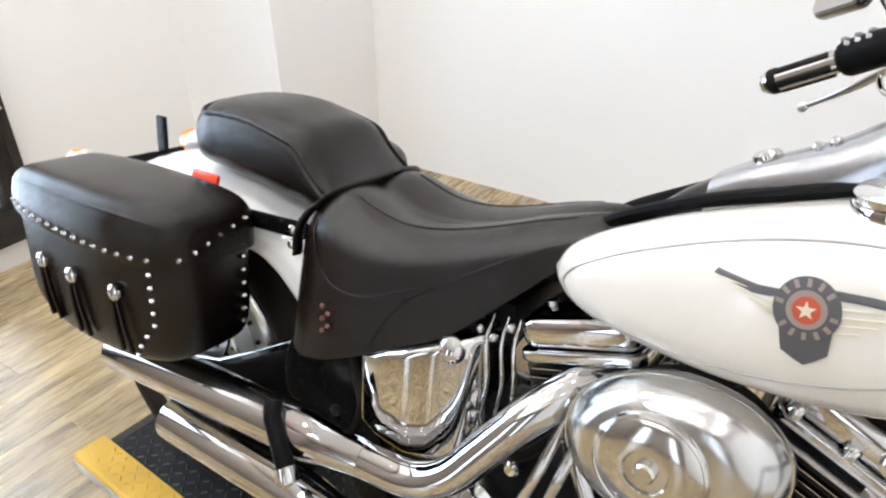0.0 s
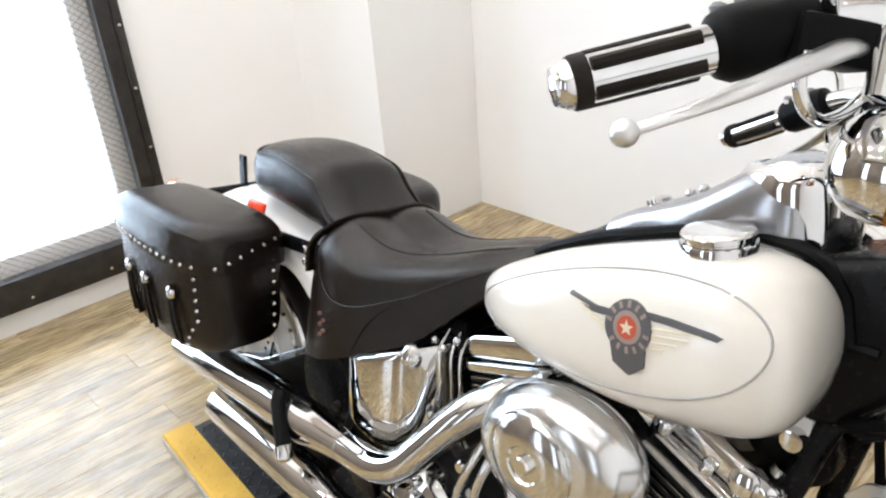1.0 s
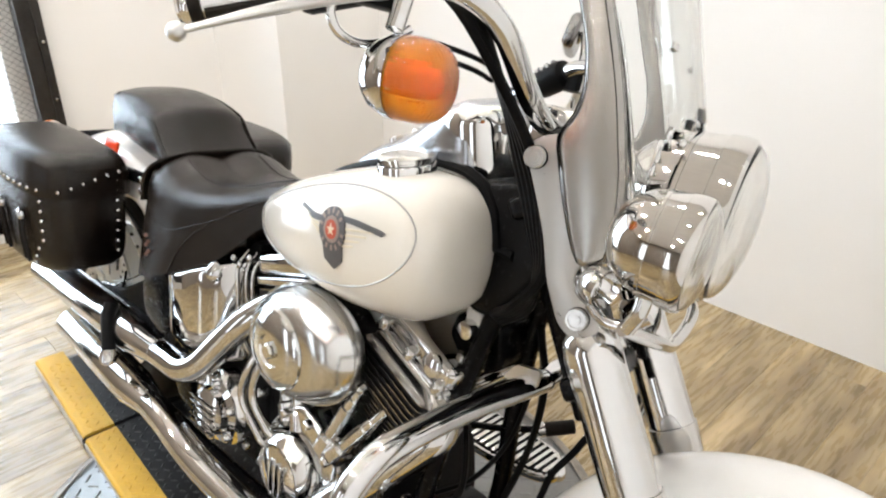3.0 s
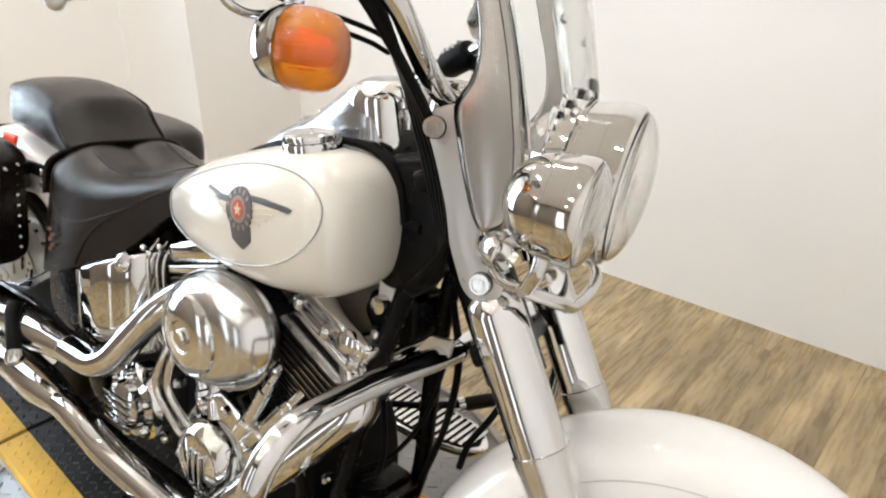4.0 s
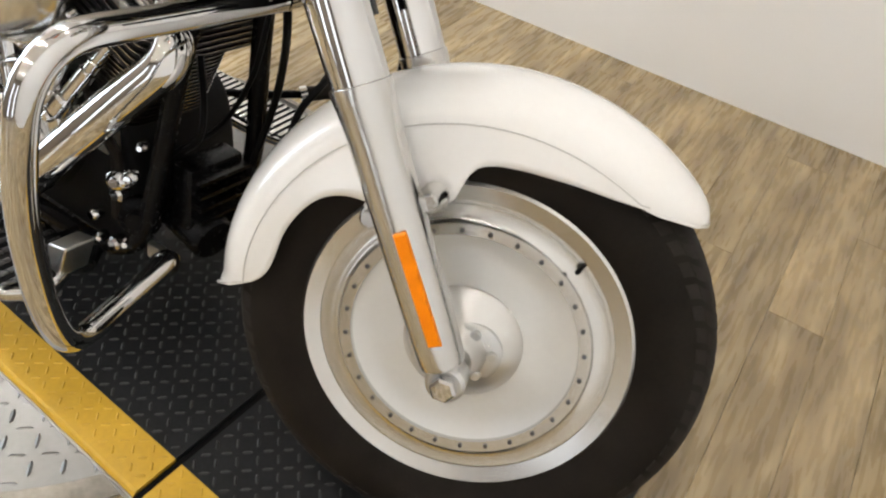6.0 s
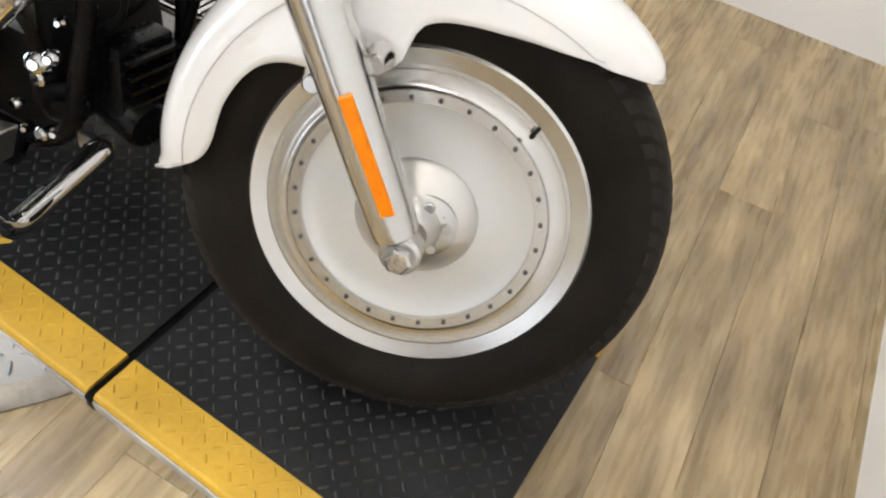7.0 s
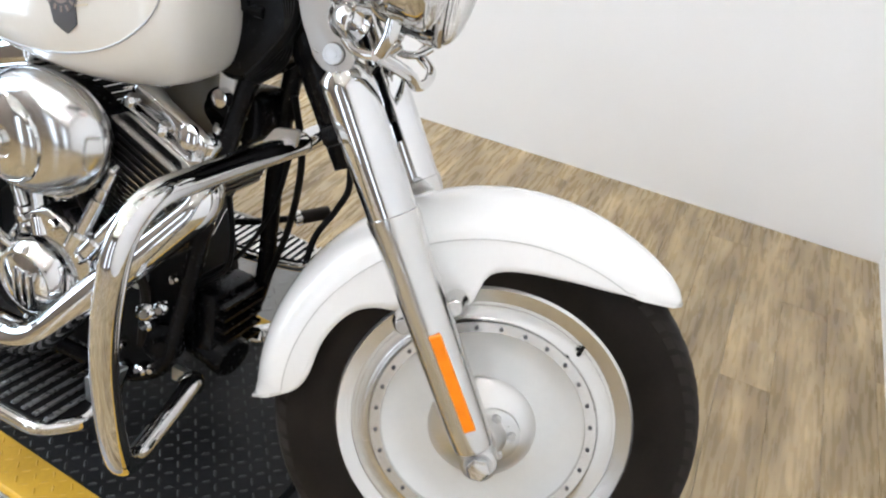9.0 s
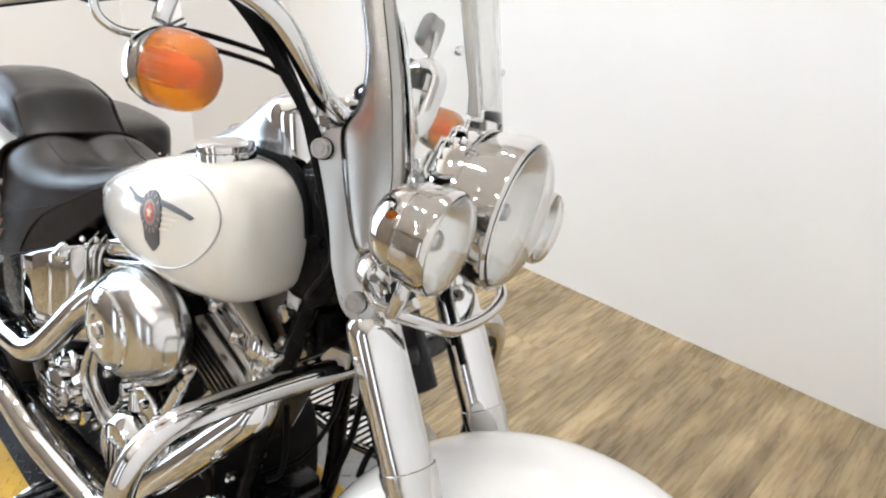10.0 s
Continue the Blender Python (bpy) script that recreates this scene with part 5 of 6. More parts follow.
def engine():
    o = round_outline([(-0.93, 0.17), (-0.56, 0.17), (-0.535, 0.28), (-0.56, 0.40), (-0.62, 0.45), (-0.82, 0.45), (-0.90, 0.42), (-0.95, 0.30)], 0.05)
    case = part("crankcase", prism(o, -0.085, 0.13, bevel=0.012), WRINKLE, bike, "black crankcase")
    # cam cover
    o = round_outline([(-0.860, 0.273), (-0.823, 0.223), (-0.763, 0.203), (-0.693, 0.233), (-0.643, 0.308), (-0.628, 0.368), (-0.643, 0.410), (-0.688, 0.438), (-0.733, 0.453), (-0.788, 0.428), (-0.813, 0.388), (-0.853, 0.333)], 0.03)
    bm = prism(o, -0.075, -0.132, bevel=0.012, seg=4)
    cover = part("cam_cover", bm, SOFTCHROME, case, "chrome cam cover with bolts and ribs")
    c = Vector((-0.746, -0.128, 0.318))
    part("timer_cover", lathe([(0, 0.078), (0.014, 0.077), (0.026, 0.070), (0.033, 0.060), (0.036, 0.057), (0.036, 0.053), (0.034, 0.050), (0.040, 0.030), (0.042, 0.0)], c, (0, -1, 0), 48), CHROME, cover, "round chrome timer cover")
    for k in range(3):
        part("cover_rib", box(-0.759 + 0.016 * k, -0.752 + 0.016 * k, -0.176, -0.166, 0.285, 0.348, 0.002), CHROME, cover)
    for x, z in ((-0.838, 0.280), (-0.778, 0.223), (-0.703, 0.253), (-0.658, 0.323), (-0.653, 0.390), (-0.708, 0.430), (-0.773, 0.418), (-0.831, 0.356)):
        bolt = lathe([(0, 0.0095), (0.010, 0.009), (0.013, 0.006), (0.013, 0)], (x, -0.130, z), (0, -1, 0), 12)
        part("cover_bolt", bolt, CHROME, cover)
    # tappet guides on top of the cover
    for x, z in ((-0.790, 0.412), (-0.650, 0.400)):
        part("cover_lug", lathe([(0, 0.024), (0.030, 0.022), (0.040, 0.014), (0.046, 0.012), (0.048, 0)], (x, -0.085, z), (0, -1, 0.25), 16), CHROME, cover)
    part("tappet_cover", box(-0.80, -0.64, -0.112, -0.06, 0.405, 0.445, 0.012, seg=3), BLACK, cover, "black tappet cover")
    cylinder(1)
    cylinder(-1)
    part("intake_manifold", tube([(-0.80, 0.0, 0.56), (-0.709, -0.01, 0.575), (-0.62, 0.0, 0.56)], 0.028, 18), SATIN, bike)
    # small side cover of the gearbox
    c = Vector((-0.985, -0.100, 0.318))
    bm = lathe([(0, 0.078), (0.036, 0.076), (0.044, 0.066), (0.050, 0.064), (0.056, 0.050), (0.070, 0.046), (0.076, 0.034), (0.078, 0)], c, (0.08, -1, 0.05), 36)
    pump = part("gear_cover", bm, CHROME, bike, "small chrome side cover")
    for k in range(6):
        a = 2 * math.pi * k / 6 + 0.4
        part("cover_bolt", lathe([(0, 0.011), (0.012, 0.010), (0.016, 0.006), (0.016, 0)], c + Vector((0.062 * math.cos(a), -0.044, 0.062 * math.sin(a))), (0, -1, 0), 10), CHROME, pump)
    for k in range(5):
        part("cover_rib", box(-1.025, -0.945, -0.182, -0.174, 0.288 + 0.0135 * k, 0.293 + 0.0135 * k, 0.002), CHROME, pump)
    # twin chrome oil lines
    for pts in ([(-0.845, -0.12, 0.545), (-0.855, -0.160, 0.476), (-0.879, -0.162, 0.406), (-0.804, -0.155, 0.342), (-0.79, -0.13, 0.33)], [(-0.815, -0.12, 0.55), (-0.825, -0.160, 0.490), (-0.842, -0.162, 0.420), (-0.783, -0.155, 0.371), (-0.77, -0.13, 0.36)]):
        part("oil_line", tube(bend_path(pts, 0.03, 5), 0.0078, 10), CHROME, bike, "bent chrome oil line")
    # gearbox and primary
    part("gearbox", box(-1.14, -0.89, -0.10, 0.12, 0.20, 0.42, 0.03, seg=3), WRINKLE, bike, "black gearbox case")
    bm = prism(round_outline([(-1.16, 0.24), (-0.72, 0.22), (-0.65, 0.30), (-0.71, 0.39), (-1.14, 0.40)], 0.07), 0.13, 0.18, bevel=0.02, seg=3)
    part("primary_cover", bm, BLACK, bike, "black primary cover")
    for x, z, r in ((-0.543, 0.303, 0.014), (-0.553, 0.205, 0.012), (-0.60, 0.235, 0.010), (-0.93, 0.25, 0.010), (-0.915, 0.425, 0.012), (-0.89, 0.39, 0.010)):
        part("case_bolt", lathe([(0, r), (0.018, r), (0.022, r * 0.7), (0.022, 0)], (x, -0.095, z), (0, -1, 0), 12), CHROME, case)
    # black wiring and hoses around the cylinders
    for pts in ([(-0.66, -0.11, 0.46), (-0.70, -0.105, 0.50), (-0.74, -0.10, 0.47), (-0.80, -0.11, 0.46)], [(-0.60, -0.105, 0.44), (-0.565, -0.12, 0.41), (-0.55, -0.105, 0.36), (-0.56, -0.10, 0.25)], [(-0.94, -0.10, 0.44), (-0.90, -0.12, 0.46), (-0.86, -0.10, 0.50)]):
        part("wiring", tube(smooth_path(pts, 6), 0.0085, 8), RUBBER, bike)


engine()


def front_clutter():
    """Cables, bolts and the alternator plug in front of the engine."""
    for pts, r in (([(-0.375, 0.0, 0.63), (-0.400, 0.0, 0.52), (-0.455, 0.0, 0.42), (-0.515, -0.02, 0.36), (-0.56, -0.05, 0.30)], 0.0042),
                   ([(-0.44, -0.055, 0.55), (-0.425, -0.06, 0.48), (-0.432, -0.06, 0.43), (-0.47, -0.05, 0.39)], 0.0050),
                   ([(-0.40, 0.03, 0.70), (-0.385, 0.045, 0.60), (-0.40, 0.055, 0.48), (-0.43, 0.05, 0.36)], 0.0060)):
        part("cable", tube(smooth_path(pts, 6), r, 8), PLASTIC, bike, "black cable")
    for x, y, z, r in ((-0.545, -0.105, 0.325, 0.016), (-0.515, -0.105, 0.345, 0.012), (-0.545, -0.09, 0.205, 0.010), (-0.60, -0.095, 0.190, 0.009), (-0.50, -0.095, 0.40, 0.008)):
        bm = lathe([(0, r), (0.010, r), (0.013, r * 0.8), (0.016, r * 0.5), (0.020, r * 0.45), (0.020, 0)], (x, y, z), (0.5, -1, 0.2), 14)
        part("engine_bolt", bm, CHROME, bike)
    o = lathe([(0, 0.035), (0.012, 0.035), (0.016, 0.030), (0.016, 0.016), (0.030, 0.014), (0.030, 0)], (-0.535, -0.075, 0.255), (0.6, -1, 0.1), 24)
    part("oil_filter", lathe([(0, 0.038), (0.075, 0.038), (0.082, 0.034), (0.084, 0)], (-0.515, -0.01, 0.245), (1, -0.1, -0.15), 28), BLACK, bike, "black oil filter")
    part("sensor_cover", o, BLACK, bike, "round black sensor cover")
    part("tappet_plate", box(-0.60, -0.555, -0.112, -0.09, 0.36, 0.42, 0.006), SATIN, bike)


front_clutter()


def air_cleaner():
    c = Vector((-0.702, -0.15, 0.589))
    rx, rz, tilt = 0.130, 0.096, radians(14)
    n = 72
    def ring(k, y):
        return [(c.x + rx * k * math.cos(a) * math.cos(tilt) - rz * k * math.sin(a) * math.sin(tilt), y, c.z + rx * k * math.cos(a) * math.sin(tilt) + rz * k * math.sin(a) * math.cos(tilt)) for a in (2 * math.pi * i / n for i in range(n))]
    prof = [(0.80, -0.118), (0.92, -0.132), (0.99, -0.146), (1.008, -0.150), (1.008, -0.156), (1.0, -0.160), (0.985, -0.160), (0.975, -0.163), (0.935, -0.174), (0.87, -0.185), (0.78, -0.194), (0.68, -0.1995), (0.58, -0.202), (0.40, -0.203)]
    ob = part("air_cleaner", loft([ring(k, y) for k, y in prof]), COVERCHROME, bike, "oval domed chrome air cleaner cover", angle=30)
    # raised round insert with a turned face and a screw in a dish
    q = Vector((c.x - 0.010, -0.198, c.z))
    prof = [(0.0, 0.066), (0.004, 0.0665), (0.0085, 0.065), (0.0105, 0.062), (0.0095, 0.0605), (0.0125, 0.056), (0.0165, 0.042), (0.0185, 0.030), (0.0185, 0.0265), (0.0145, 0.024), (0.0140, 0.013), (0.0205, 0.0125), (0.0235, 0.010), (0.0235, 0)]
    part("cover_insert", lathe(prof, q, (0, -1, 0), 64), SOFTCHROME, ob, "round brushed chrome centre cap with a screw", angle=25)
    pts = [ring(1.035, -0.140)[int(n * (0.42 + 0.36 * i / 30)) % n] for i in range(31)]
    part("trim_wire", tube(pts, 0.0045, 8), CHROME, ob, "thin chrome trim")
    for a in (0.60, 0.74, 0.93):
        part("trim_bolt", lathe([(0, 0.008), (0.010, 0.008), (0.013, 0.005), (0.013, 0)], ring(1.04, -0.136)[int(n * a)], (0, -1, -0.4), 12), CHROME, ob)
    part("backing_plate", loft([ring(0.78, -0.085), ring(0.78, -0.117)]), BLACK, ob, "black backing plate")
    part("intake", tube([(c.x - 0.05, -0.03, 0.59), (c.x - 0.02, -0.09, 0.60)], 0.035, 20), SATIN, ob)


air_cleaner()


def oil_tank():
    # plan outline of the near side, bulging outwards and wrapping towards the engine
    plan = [(-1.158, -0.060), (-1.163, -0.130), (-1.150, -0.166), (-1.110, -0.176), (-1.065, -0.174), (-1.025, -0.162), (-0.990, -0.138), (-0.968, -0.105), (-0.958, -0.060), (-0.958, 0.110), (-1.158, 0.110)]
    bm = prism(round_outline(plan, 0.012, 4), 0.412, 0.545, axis="z", bevel=0.009, seg=3)
    for v in bm.verts:
        k = (v.co.z - 0.412) / 0.133
        v.co.z += k * (v.co.x + 1.158) * 0.42 + (1 - k) * 0.022 * max(0.0, (-1.06 - v.co.x) / 0.1)
    ob = part("oil_tank", bm, CHROME, bike, "chrome wrap-around oil tank", angle=50)
    part("filler_cap", lathe([(-0.012, 0.016), (0.004, 0.018), (0.006, 0.0215), (0.016, 0.0215), (0.024, 0.016), (0.028, 0.008), (0.028, 0)], (-1.014, -0.128, 0.588), (0.1, -0.9, 0.5), 28), CHROME, ob, "round chrome filler cap")
    # chrome hoses and fittings between the tank and the rear cylinder
    for x, y, r in ((-0.968, -0.112, 0.0042), (-0.948, -0.106, 0.0030), (-0.930, -0.104, 0.0034)):
        part("hose", tube(smooth_path([(x - 0.012, y + 0.02, 0.640), (x - 0.006, y - 0.004, 0.610), (x + 0.002, y - 0.006, 0.550), (x - 0.006, y + 0.004, 0.480), (x + 0.012, y + 0.02, 0.430)], 5), r, 10), CHROME, ob, "thin chrome hose")
    for x, y, z in ((-0.985, -0.118, 0.628), (-0.962, -0.120, 0.622), (-0.942, -0.112, 0.640), (-0.972, -0.130, 0.500), (-0.966, -0.128, 0.470)):
        part("hose_clamp", ball((x, y, z), 0.0065, 12, scale=(1, 1, 1.2)), CHROME, ob)
    part("tank_top", box(-1.15, -0.97, -0.11, 0.11, 0.585, 0.630, 0.012), BLACK, ob)
    part("seat_pan", box(-1.30, -0.95, -0.085, 0.085, 0.60, 0.66, 0.01), PLASTIC, bike)


oil_tank()


def exhaust():
    up = [(-0.800, -0.060, 0.620), (-0.868, -0.148, 0.572), (-0.985, -0.202, 0.408), (-1.62, -0.222, 0.380)]
    a = part("exhaust_pipe", tube(bend_path(up, 0.062, 10), 0.0275, 24), CHROME, bike, "upper chrome exhaust pipe with heat shield")
    bm = tube([(-1.10, -0.2055, 0.404), (-1.16, -0.2075, 0.401), (-1.20, -0.209, 0.399), (-1.66, -0.223, 0.380)], [0.028, 0.034, 0.040, 0.040], 28, hollow=0.86)
    part("muffler", bm, CHROME, a, "upper chrome muffler")
    low = [(-0.500, -0.060, 0.585), (-0.440, -0.095, 0.555), (-0.525, -0.148, 0.445), (-0.615, -0.185, 0.335), (-0.690, -0.206, 0.245), (-0.950, -0.215, 0.255), (-1.060, -0.217, 0.283), (-1.22, -0.216, 0.283)]
    b = part("exhaust_pipe", tube(bend_path(low, 0.07, 10), 0.0275, 24), CHROME, bike, "lower chrome exhaust pipe with heat shield")
    bm = tube([(-1.12, -0.216, 0.283), (-1.16, -0.216, 0.283), (-1.20, -0.216, 0.283), (-1.53, -0.214, 0.286)], [0.028, 0.034, 0.040, 0.040], 28, hollow=0.86)
    part("muffler", bm, CHROME, b, "lower chrome muffler")
    part("muffler_bracket", tube([(-1.262, -0.232, 0.446), (-1.250, -0.244, 0.430), (-1.205, -0.262, 0.372)], 0.0145, 16), PLASTIC, a, "black passenger peg bracket")
    part("bracket_bolt", lathe([(-0.006, 0.016), (0.010, 0.017), (0.018, 0.015), (0.022, 0.008), (0.022, 0)], (-1.203, -0.264, 0.368), (0.55, -0.2, -0.75), 18), CHROME, a)


exhaust()


def chassis():
    for s in (-1, 1):
        pts = [(-0.385, s * 0.026, 0.86), (-0.430, s * 0.036, 0.74), (-0.470, s * 0.058, 0.54), (-0.495, s * 0.078, 0.34), (-0.520, s * 0.085, 0.21), (-0.60, s * 0.09, 0.160), (-1.25, s * 0.12, 0.165)] if s < 0 else [(-0.385, 0.026, 0.86), (-0.425, 0.045, 0.66), (-0.442, 0.060, 0.53), (-0.450, 0.075, 0.34), (-0.500, 0.085, 0.21), (-0.60, 0.09, 0.160), (-1.25, 0.12, 0.165)]
        part("frame_tube", tube(bend_path(pts, 0.08, 6), 0.0150, 16), BLACK, bike, "black steel frame tube")
    part("backbone", tube([(-0.36, 0, 0.87), (-0.90, 0, 0.71), (-1.25, 0, 0.60)], 0.026, 16), BLACK, bike)
    bm = tube([PIVOT + UPFORK * 0.42, PIVOT + UPFORK * 0.72], 0.042, 24)
    part("steering_head", bm, BLACK, bike, "black steering head")
    o = round_outline([(-0.50, 0.90), (-0.36, 0.94), (-0.335, 0.84), (-0.375, 0.775), (-0.42, 0.725), (-0.47, 0.72), (-0.49, 0.77)], 0.03)
    part("neck_cover", prism(o, -0.062, 0.062, bevel=0.015), BLACK, bike, "black frame neck")
    part("coil_cover", prism(round_outline([(-0.52, 0.69), (-0.43, 0.70), (-0.42, 0.635), (-0.47, 0.60), (-0.53, 0.64)], 0.02), -0.02, 0.06, bevel=0.008), BLACK, bike)
    part("regulator", box(-0.500, -0.455, -0.050, 0.055, 0.24, 0.36, 0.008), BLACK, bike, "black finned regulator")
    for k in range(5):
        part("regulator_fin", box(-0.456, -0.436, -0.048, 0.052, 0.25 + 0.023 * k, 0.256 + 0.023 * k), BLACK, bike)
    part("tank_clip", box(-0.474, -0.446, -0.052, -0.038, 0.680, 0.745, 0.006), TRIM, bike, "white painted tank mount tab")
    part("clip_bolt", lathe([(0, 0.014), (0.014, 0.013), (0.016, 0)], (-0.460, -0.052, 0.695), (0, -1, 0), 12), CHROME, bike)
    part("gusset", prism(round_outline([(-0.405, 0.640), (-0.385, 0.668), (-0.345, 0.676), (-0.350, 0.640)], 0.006), -0.034, -0.028), SATIN, bike, "drilled steel gusset")
    # swing arm and lower links
    for s in (-1, 1):
        part("swing_arm", tube([(-1.20, s * 0.10, 0.36), (-1.637, s * 0.125, 0.317)], 0.022, 14), BLACK, bike)
    # stand on the far side
    part("side_stand", tube([(-0.66, 0.14, 0.19), (-0.70, 0.22, 0.09), (-0.705, 0.268, 0.03)], 0.014, 12), BLACK, bike)


chassis()


def crash_bar():
    pts = [(-0.360, 0.0, 0.645), (-0.380, -0.14, 0.637), (-0.352, -0.345, 0.655), (-0.374, -0.358, 0.470), (-0.374, -0.342, 0.315), (-0.392, -0.304, 0.222), (-0.452, -0.110, 0.214), (-0.462, -0.092, 0.214)]
    both = [Vector(p) for p in pts]
    for s in (1, -1):
        p = [Vector((q.x, q.y * s, q.z)) for q in both]
        bar = part("crash_bar", tube(bend_path(p, 0.085, 10), 0.0172, 20), CHROME, bike, "bent chrome engine guard bar")
        eye = lathe([(-0.012, 0.0), (-0.012, 0.018), (-0.009, 0.0205), (0.009, 0.0205), (0.012, 0.018), (0.012, 0.009), (0.018, 0.009), (0.019, 0.007), (0.019, 0)], (-0.462, s * 0.092, 0.211), (0.85, s * 0.30, 0.42), 24)
        part("guard_eye", eye, CHROME, bar, "round bolted end of the guard bar")
        part("guard_lug", box(-0.505, -0.462, s * 0.085 - 0.006, s * 0.085 + 0.006, 0.198, 0.226, 0.004), SATIN, bar)


crash_bar()


RIBRUBBER = surface("ribbed_rubber", (0.030, 0.030, 0.031), 0.28, vary=0.3, scale=20, bump=0.1)


def floorboard(s):
    o = round_outline([(-0.84, 0.045), (-0.62, 0.045), (-0.53, 0.018), (-0.505, -0.02), (-0.55, -0.062), (-0.84, -0.062), (-0.87, -0.03), (-0.87, 0.02)], 0.035)
    m = Matrix.Translation((-0.018, -0.212, 0.203)) @ Matrix.Diagonal((1, 1.45, 1, 1)) if s < 0 else Matrix.Translation((0.151, 0.318, 0.258)) @ Matrix.Rotation(radians(6), 4, "X") @ Matrix.Diagonal((1.25, 1.15, 1, 1))
    bm = prism([(x, y) for x, y in o], -0.020, 0.0, axis="z", bevel=0.005)
    bm.transform(m @ Matrix.Diagonal((1, 1 if s < 0 else -1, 1, 1)))
    ob = part("floorboard", bm, CHROME, bike, "chrome edged rider floorboard")
    bm = prism([(-0.69 + (x + 0.69) * 0.93, y * 0.84 - 0.001) for x, y in o], 0.0004, 0.004, axis="z")
    bm.transform(m @ Matrix.Diagonal((1, 1 if s < 0 else -1, 1, 1)))
    part("tread_pad", bm, PLASTIC, ob, "black rubber tread pad")
    near = s < 0
    for k in range(14 if near else 25):
        x = -0.845 + (0.0225 if near else 0.0128) * k
        lim = 0.040 if x < -0.60 else 0.040 - (x + 0.60) * 0.42
        bm = box(x, x + (0.010 if near else 0.0068), -0.050, lim - 0.004, 0.0035, 0.0075, 0.0015, seg=1)
        bm.transform(m @ Matrix.Diagonal((1, 1 if s < 0 else -1, 1, 1)))
        part("tread_rib", bm, RIBRUBBER if s < 0 else ALU, ob)
    part("board_arm", tube([(-0.66, s * 0.22, 0.160), (-0.66, s * 0.10, 0.165)], 0.011, 10), BLACK, ob)


floorboard(-1)
floorboard(1)


def controls():
    # brake pedal in front of the near floorboard
    o = round_outline([(-0.565, 0.250), (-0.520, 0.262), (-0.545, 0.195), (-0.560, 0.190)], 0.008)
    pedal = part("brake_pedal", prism(o, -0.165, -0.215, bevel=0.004), SATIN, bike, "satin metal brake pedal")
    part("pedal_arm", tube(smooth_path([(-0.55, -0.19, 0.22), (-0.57, -0.15, 0.17), (-0.60, -0.11, 0.165)], 5), 0.010, 10), BLACK, pedal)
    # shifter on the far side
    bm = tube([(-0.66, 0.18, 0.345), (-0.57, 0.215, 0.368), (-0.505, 0.255, 0.386)], 0.007, 10)
    sh = part("shift_lever", bm, BLACK, bike)
    part("shift_peg", tube([(-0.505, 0.255, 0.386), (-0.468, 0.300, 0.397)], 0.0135, 14), RUBBER, sh, "black rubber shift peg")
    part("peg_ring", tube([(-0.511, 0.248, 0.384), (-0.504, 0.257, 0.387)], 0.0150, 14), CHROME, sh)


controls()


# headlamp, passing lamps and their bar
LAMPCHROME = surface("lamp_chrome", (0.60, 0.585, 0.56), 0.06, 1.0, vary=0.03, scale=9, bump=0.0, rough_vary=0.1)


def spot_lamp(name, centre, r, depth, label):
    """A chrome bucket with two shallow bands, a plain rim and a bulging clear glass."""
    c = Vector(centre)
    d = Vector((1, 0, -0.04)).normalized()
    prof = [(-depth, 0), (-depth * 0.995, r * 0.14), (-depth * 0.96, r * 0.36), (-depth * 0.88, r * 0.58), (-depth * 0.76, r * 0.76), (-depth * 0.62, r * 0.875), (-depth * 0.46, r * 0.945), (-depth * 0.455, r * 0.965), (-depth * 0.42, r * 0.968), (-depth * 0.415, r * 0.955), (-depth * 0.20, r * 0.990), (-depth * 0.195, r * 1.010), (-depth * 0.06, r * 1.025), (0.0, r * 1.018), (0.004, r * 0.985), (0.003, r * 0.955)]
    ob = turned(name, lathe(prof, c, d, 64), LAMPCHROME, bike, label, angle=28)
    refl = [(0.002, r * 0.955), (-0.02, r * 0.84), (-depth * 0.40, r * 0.50), (-depth * 0.48, 0.014), (-depth * 0.48, 0)]
    turned("reflector_bowl", lathe(refl, c, d, 48), ALU, ob, "bright reflector bowl")
    turned("bulb_cap", lathe([(-depth * 0.47, 0.012), (-depth * 0.10, 0.012), (-depth * 0.06, 0.009), (-depth * 0.06, 0)], c, d, 20), GREYMETAL, ob, "small bulb shield")
    h = 0.30 * r
    lens = [(0.003 + h * math.sin(math.pi / 2 * k / 8), r * 0.962 * math.cos(math.pi / 2 * k / 8) if k < 8 else 0.0) for k in range(9)]
    ln = solid(turned("lens", lathe(lens, c, d, 56), LAMPGLASS, ob, "clear bulging lamp glass"), 0.003)
    ln.visible_shadow = False
    return ob


spot_lamp("headlamp", (-0.184, 0.0, 0.926), 0.099, 0.140, "large round chrome headlamp")
for s in (-1, 1):
    lampob = spot_lamp("passing_lamp", (-0.190, s * 0.206, 0.899), 0.0570, 0.084, "small round chrome passing lamp")
    turned("lamp_stem", tube(smooth_path([(-0.222, s * 0.206, 0.850), (-0.224, s * 0.203, 0.828), (-0.232, s * 0.192, 0.808)], 5), 0.0085, 14), CHROME, lampob)
pts = [(-0.236, -0.192, 0.806), (-0.205, -0.13, 0.790), (-0.200, -0.06, 0.775), (-0.200, 0.06, 0.775), (-0.205, 0.13, 0.790), (-0.236, 0.192, 0.806)]
turned("lamp_bar", tube(smooth_path(pts, 6), 0.0082, 14), CHROME, bike, "chrome bar that carries the passing lamps")


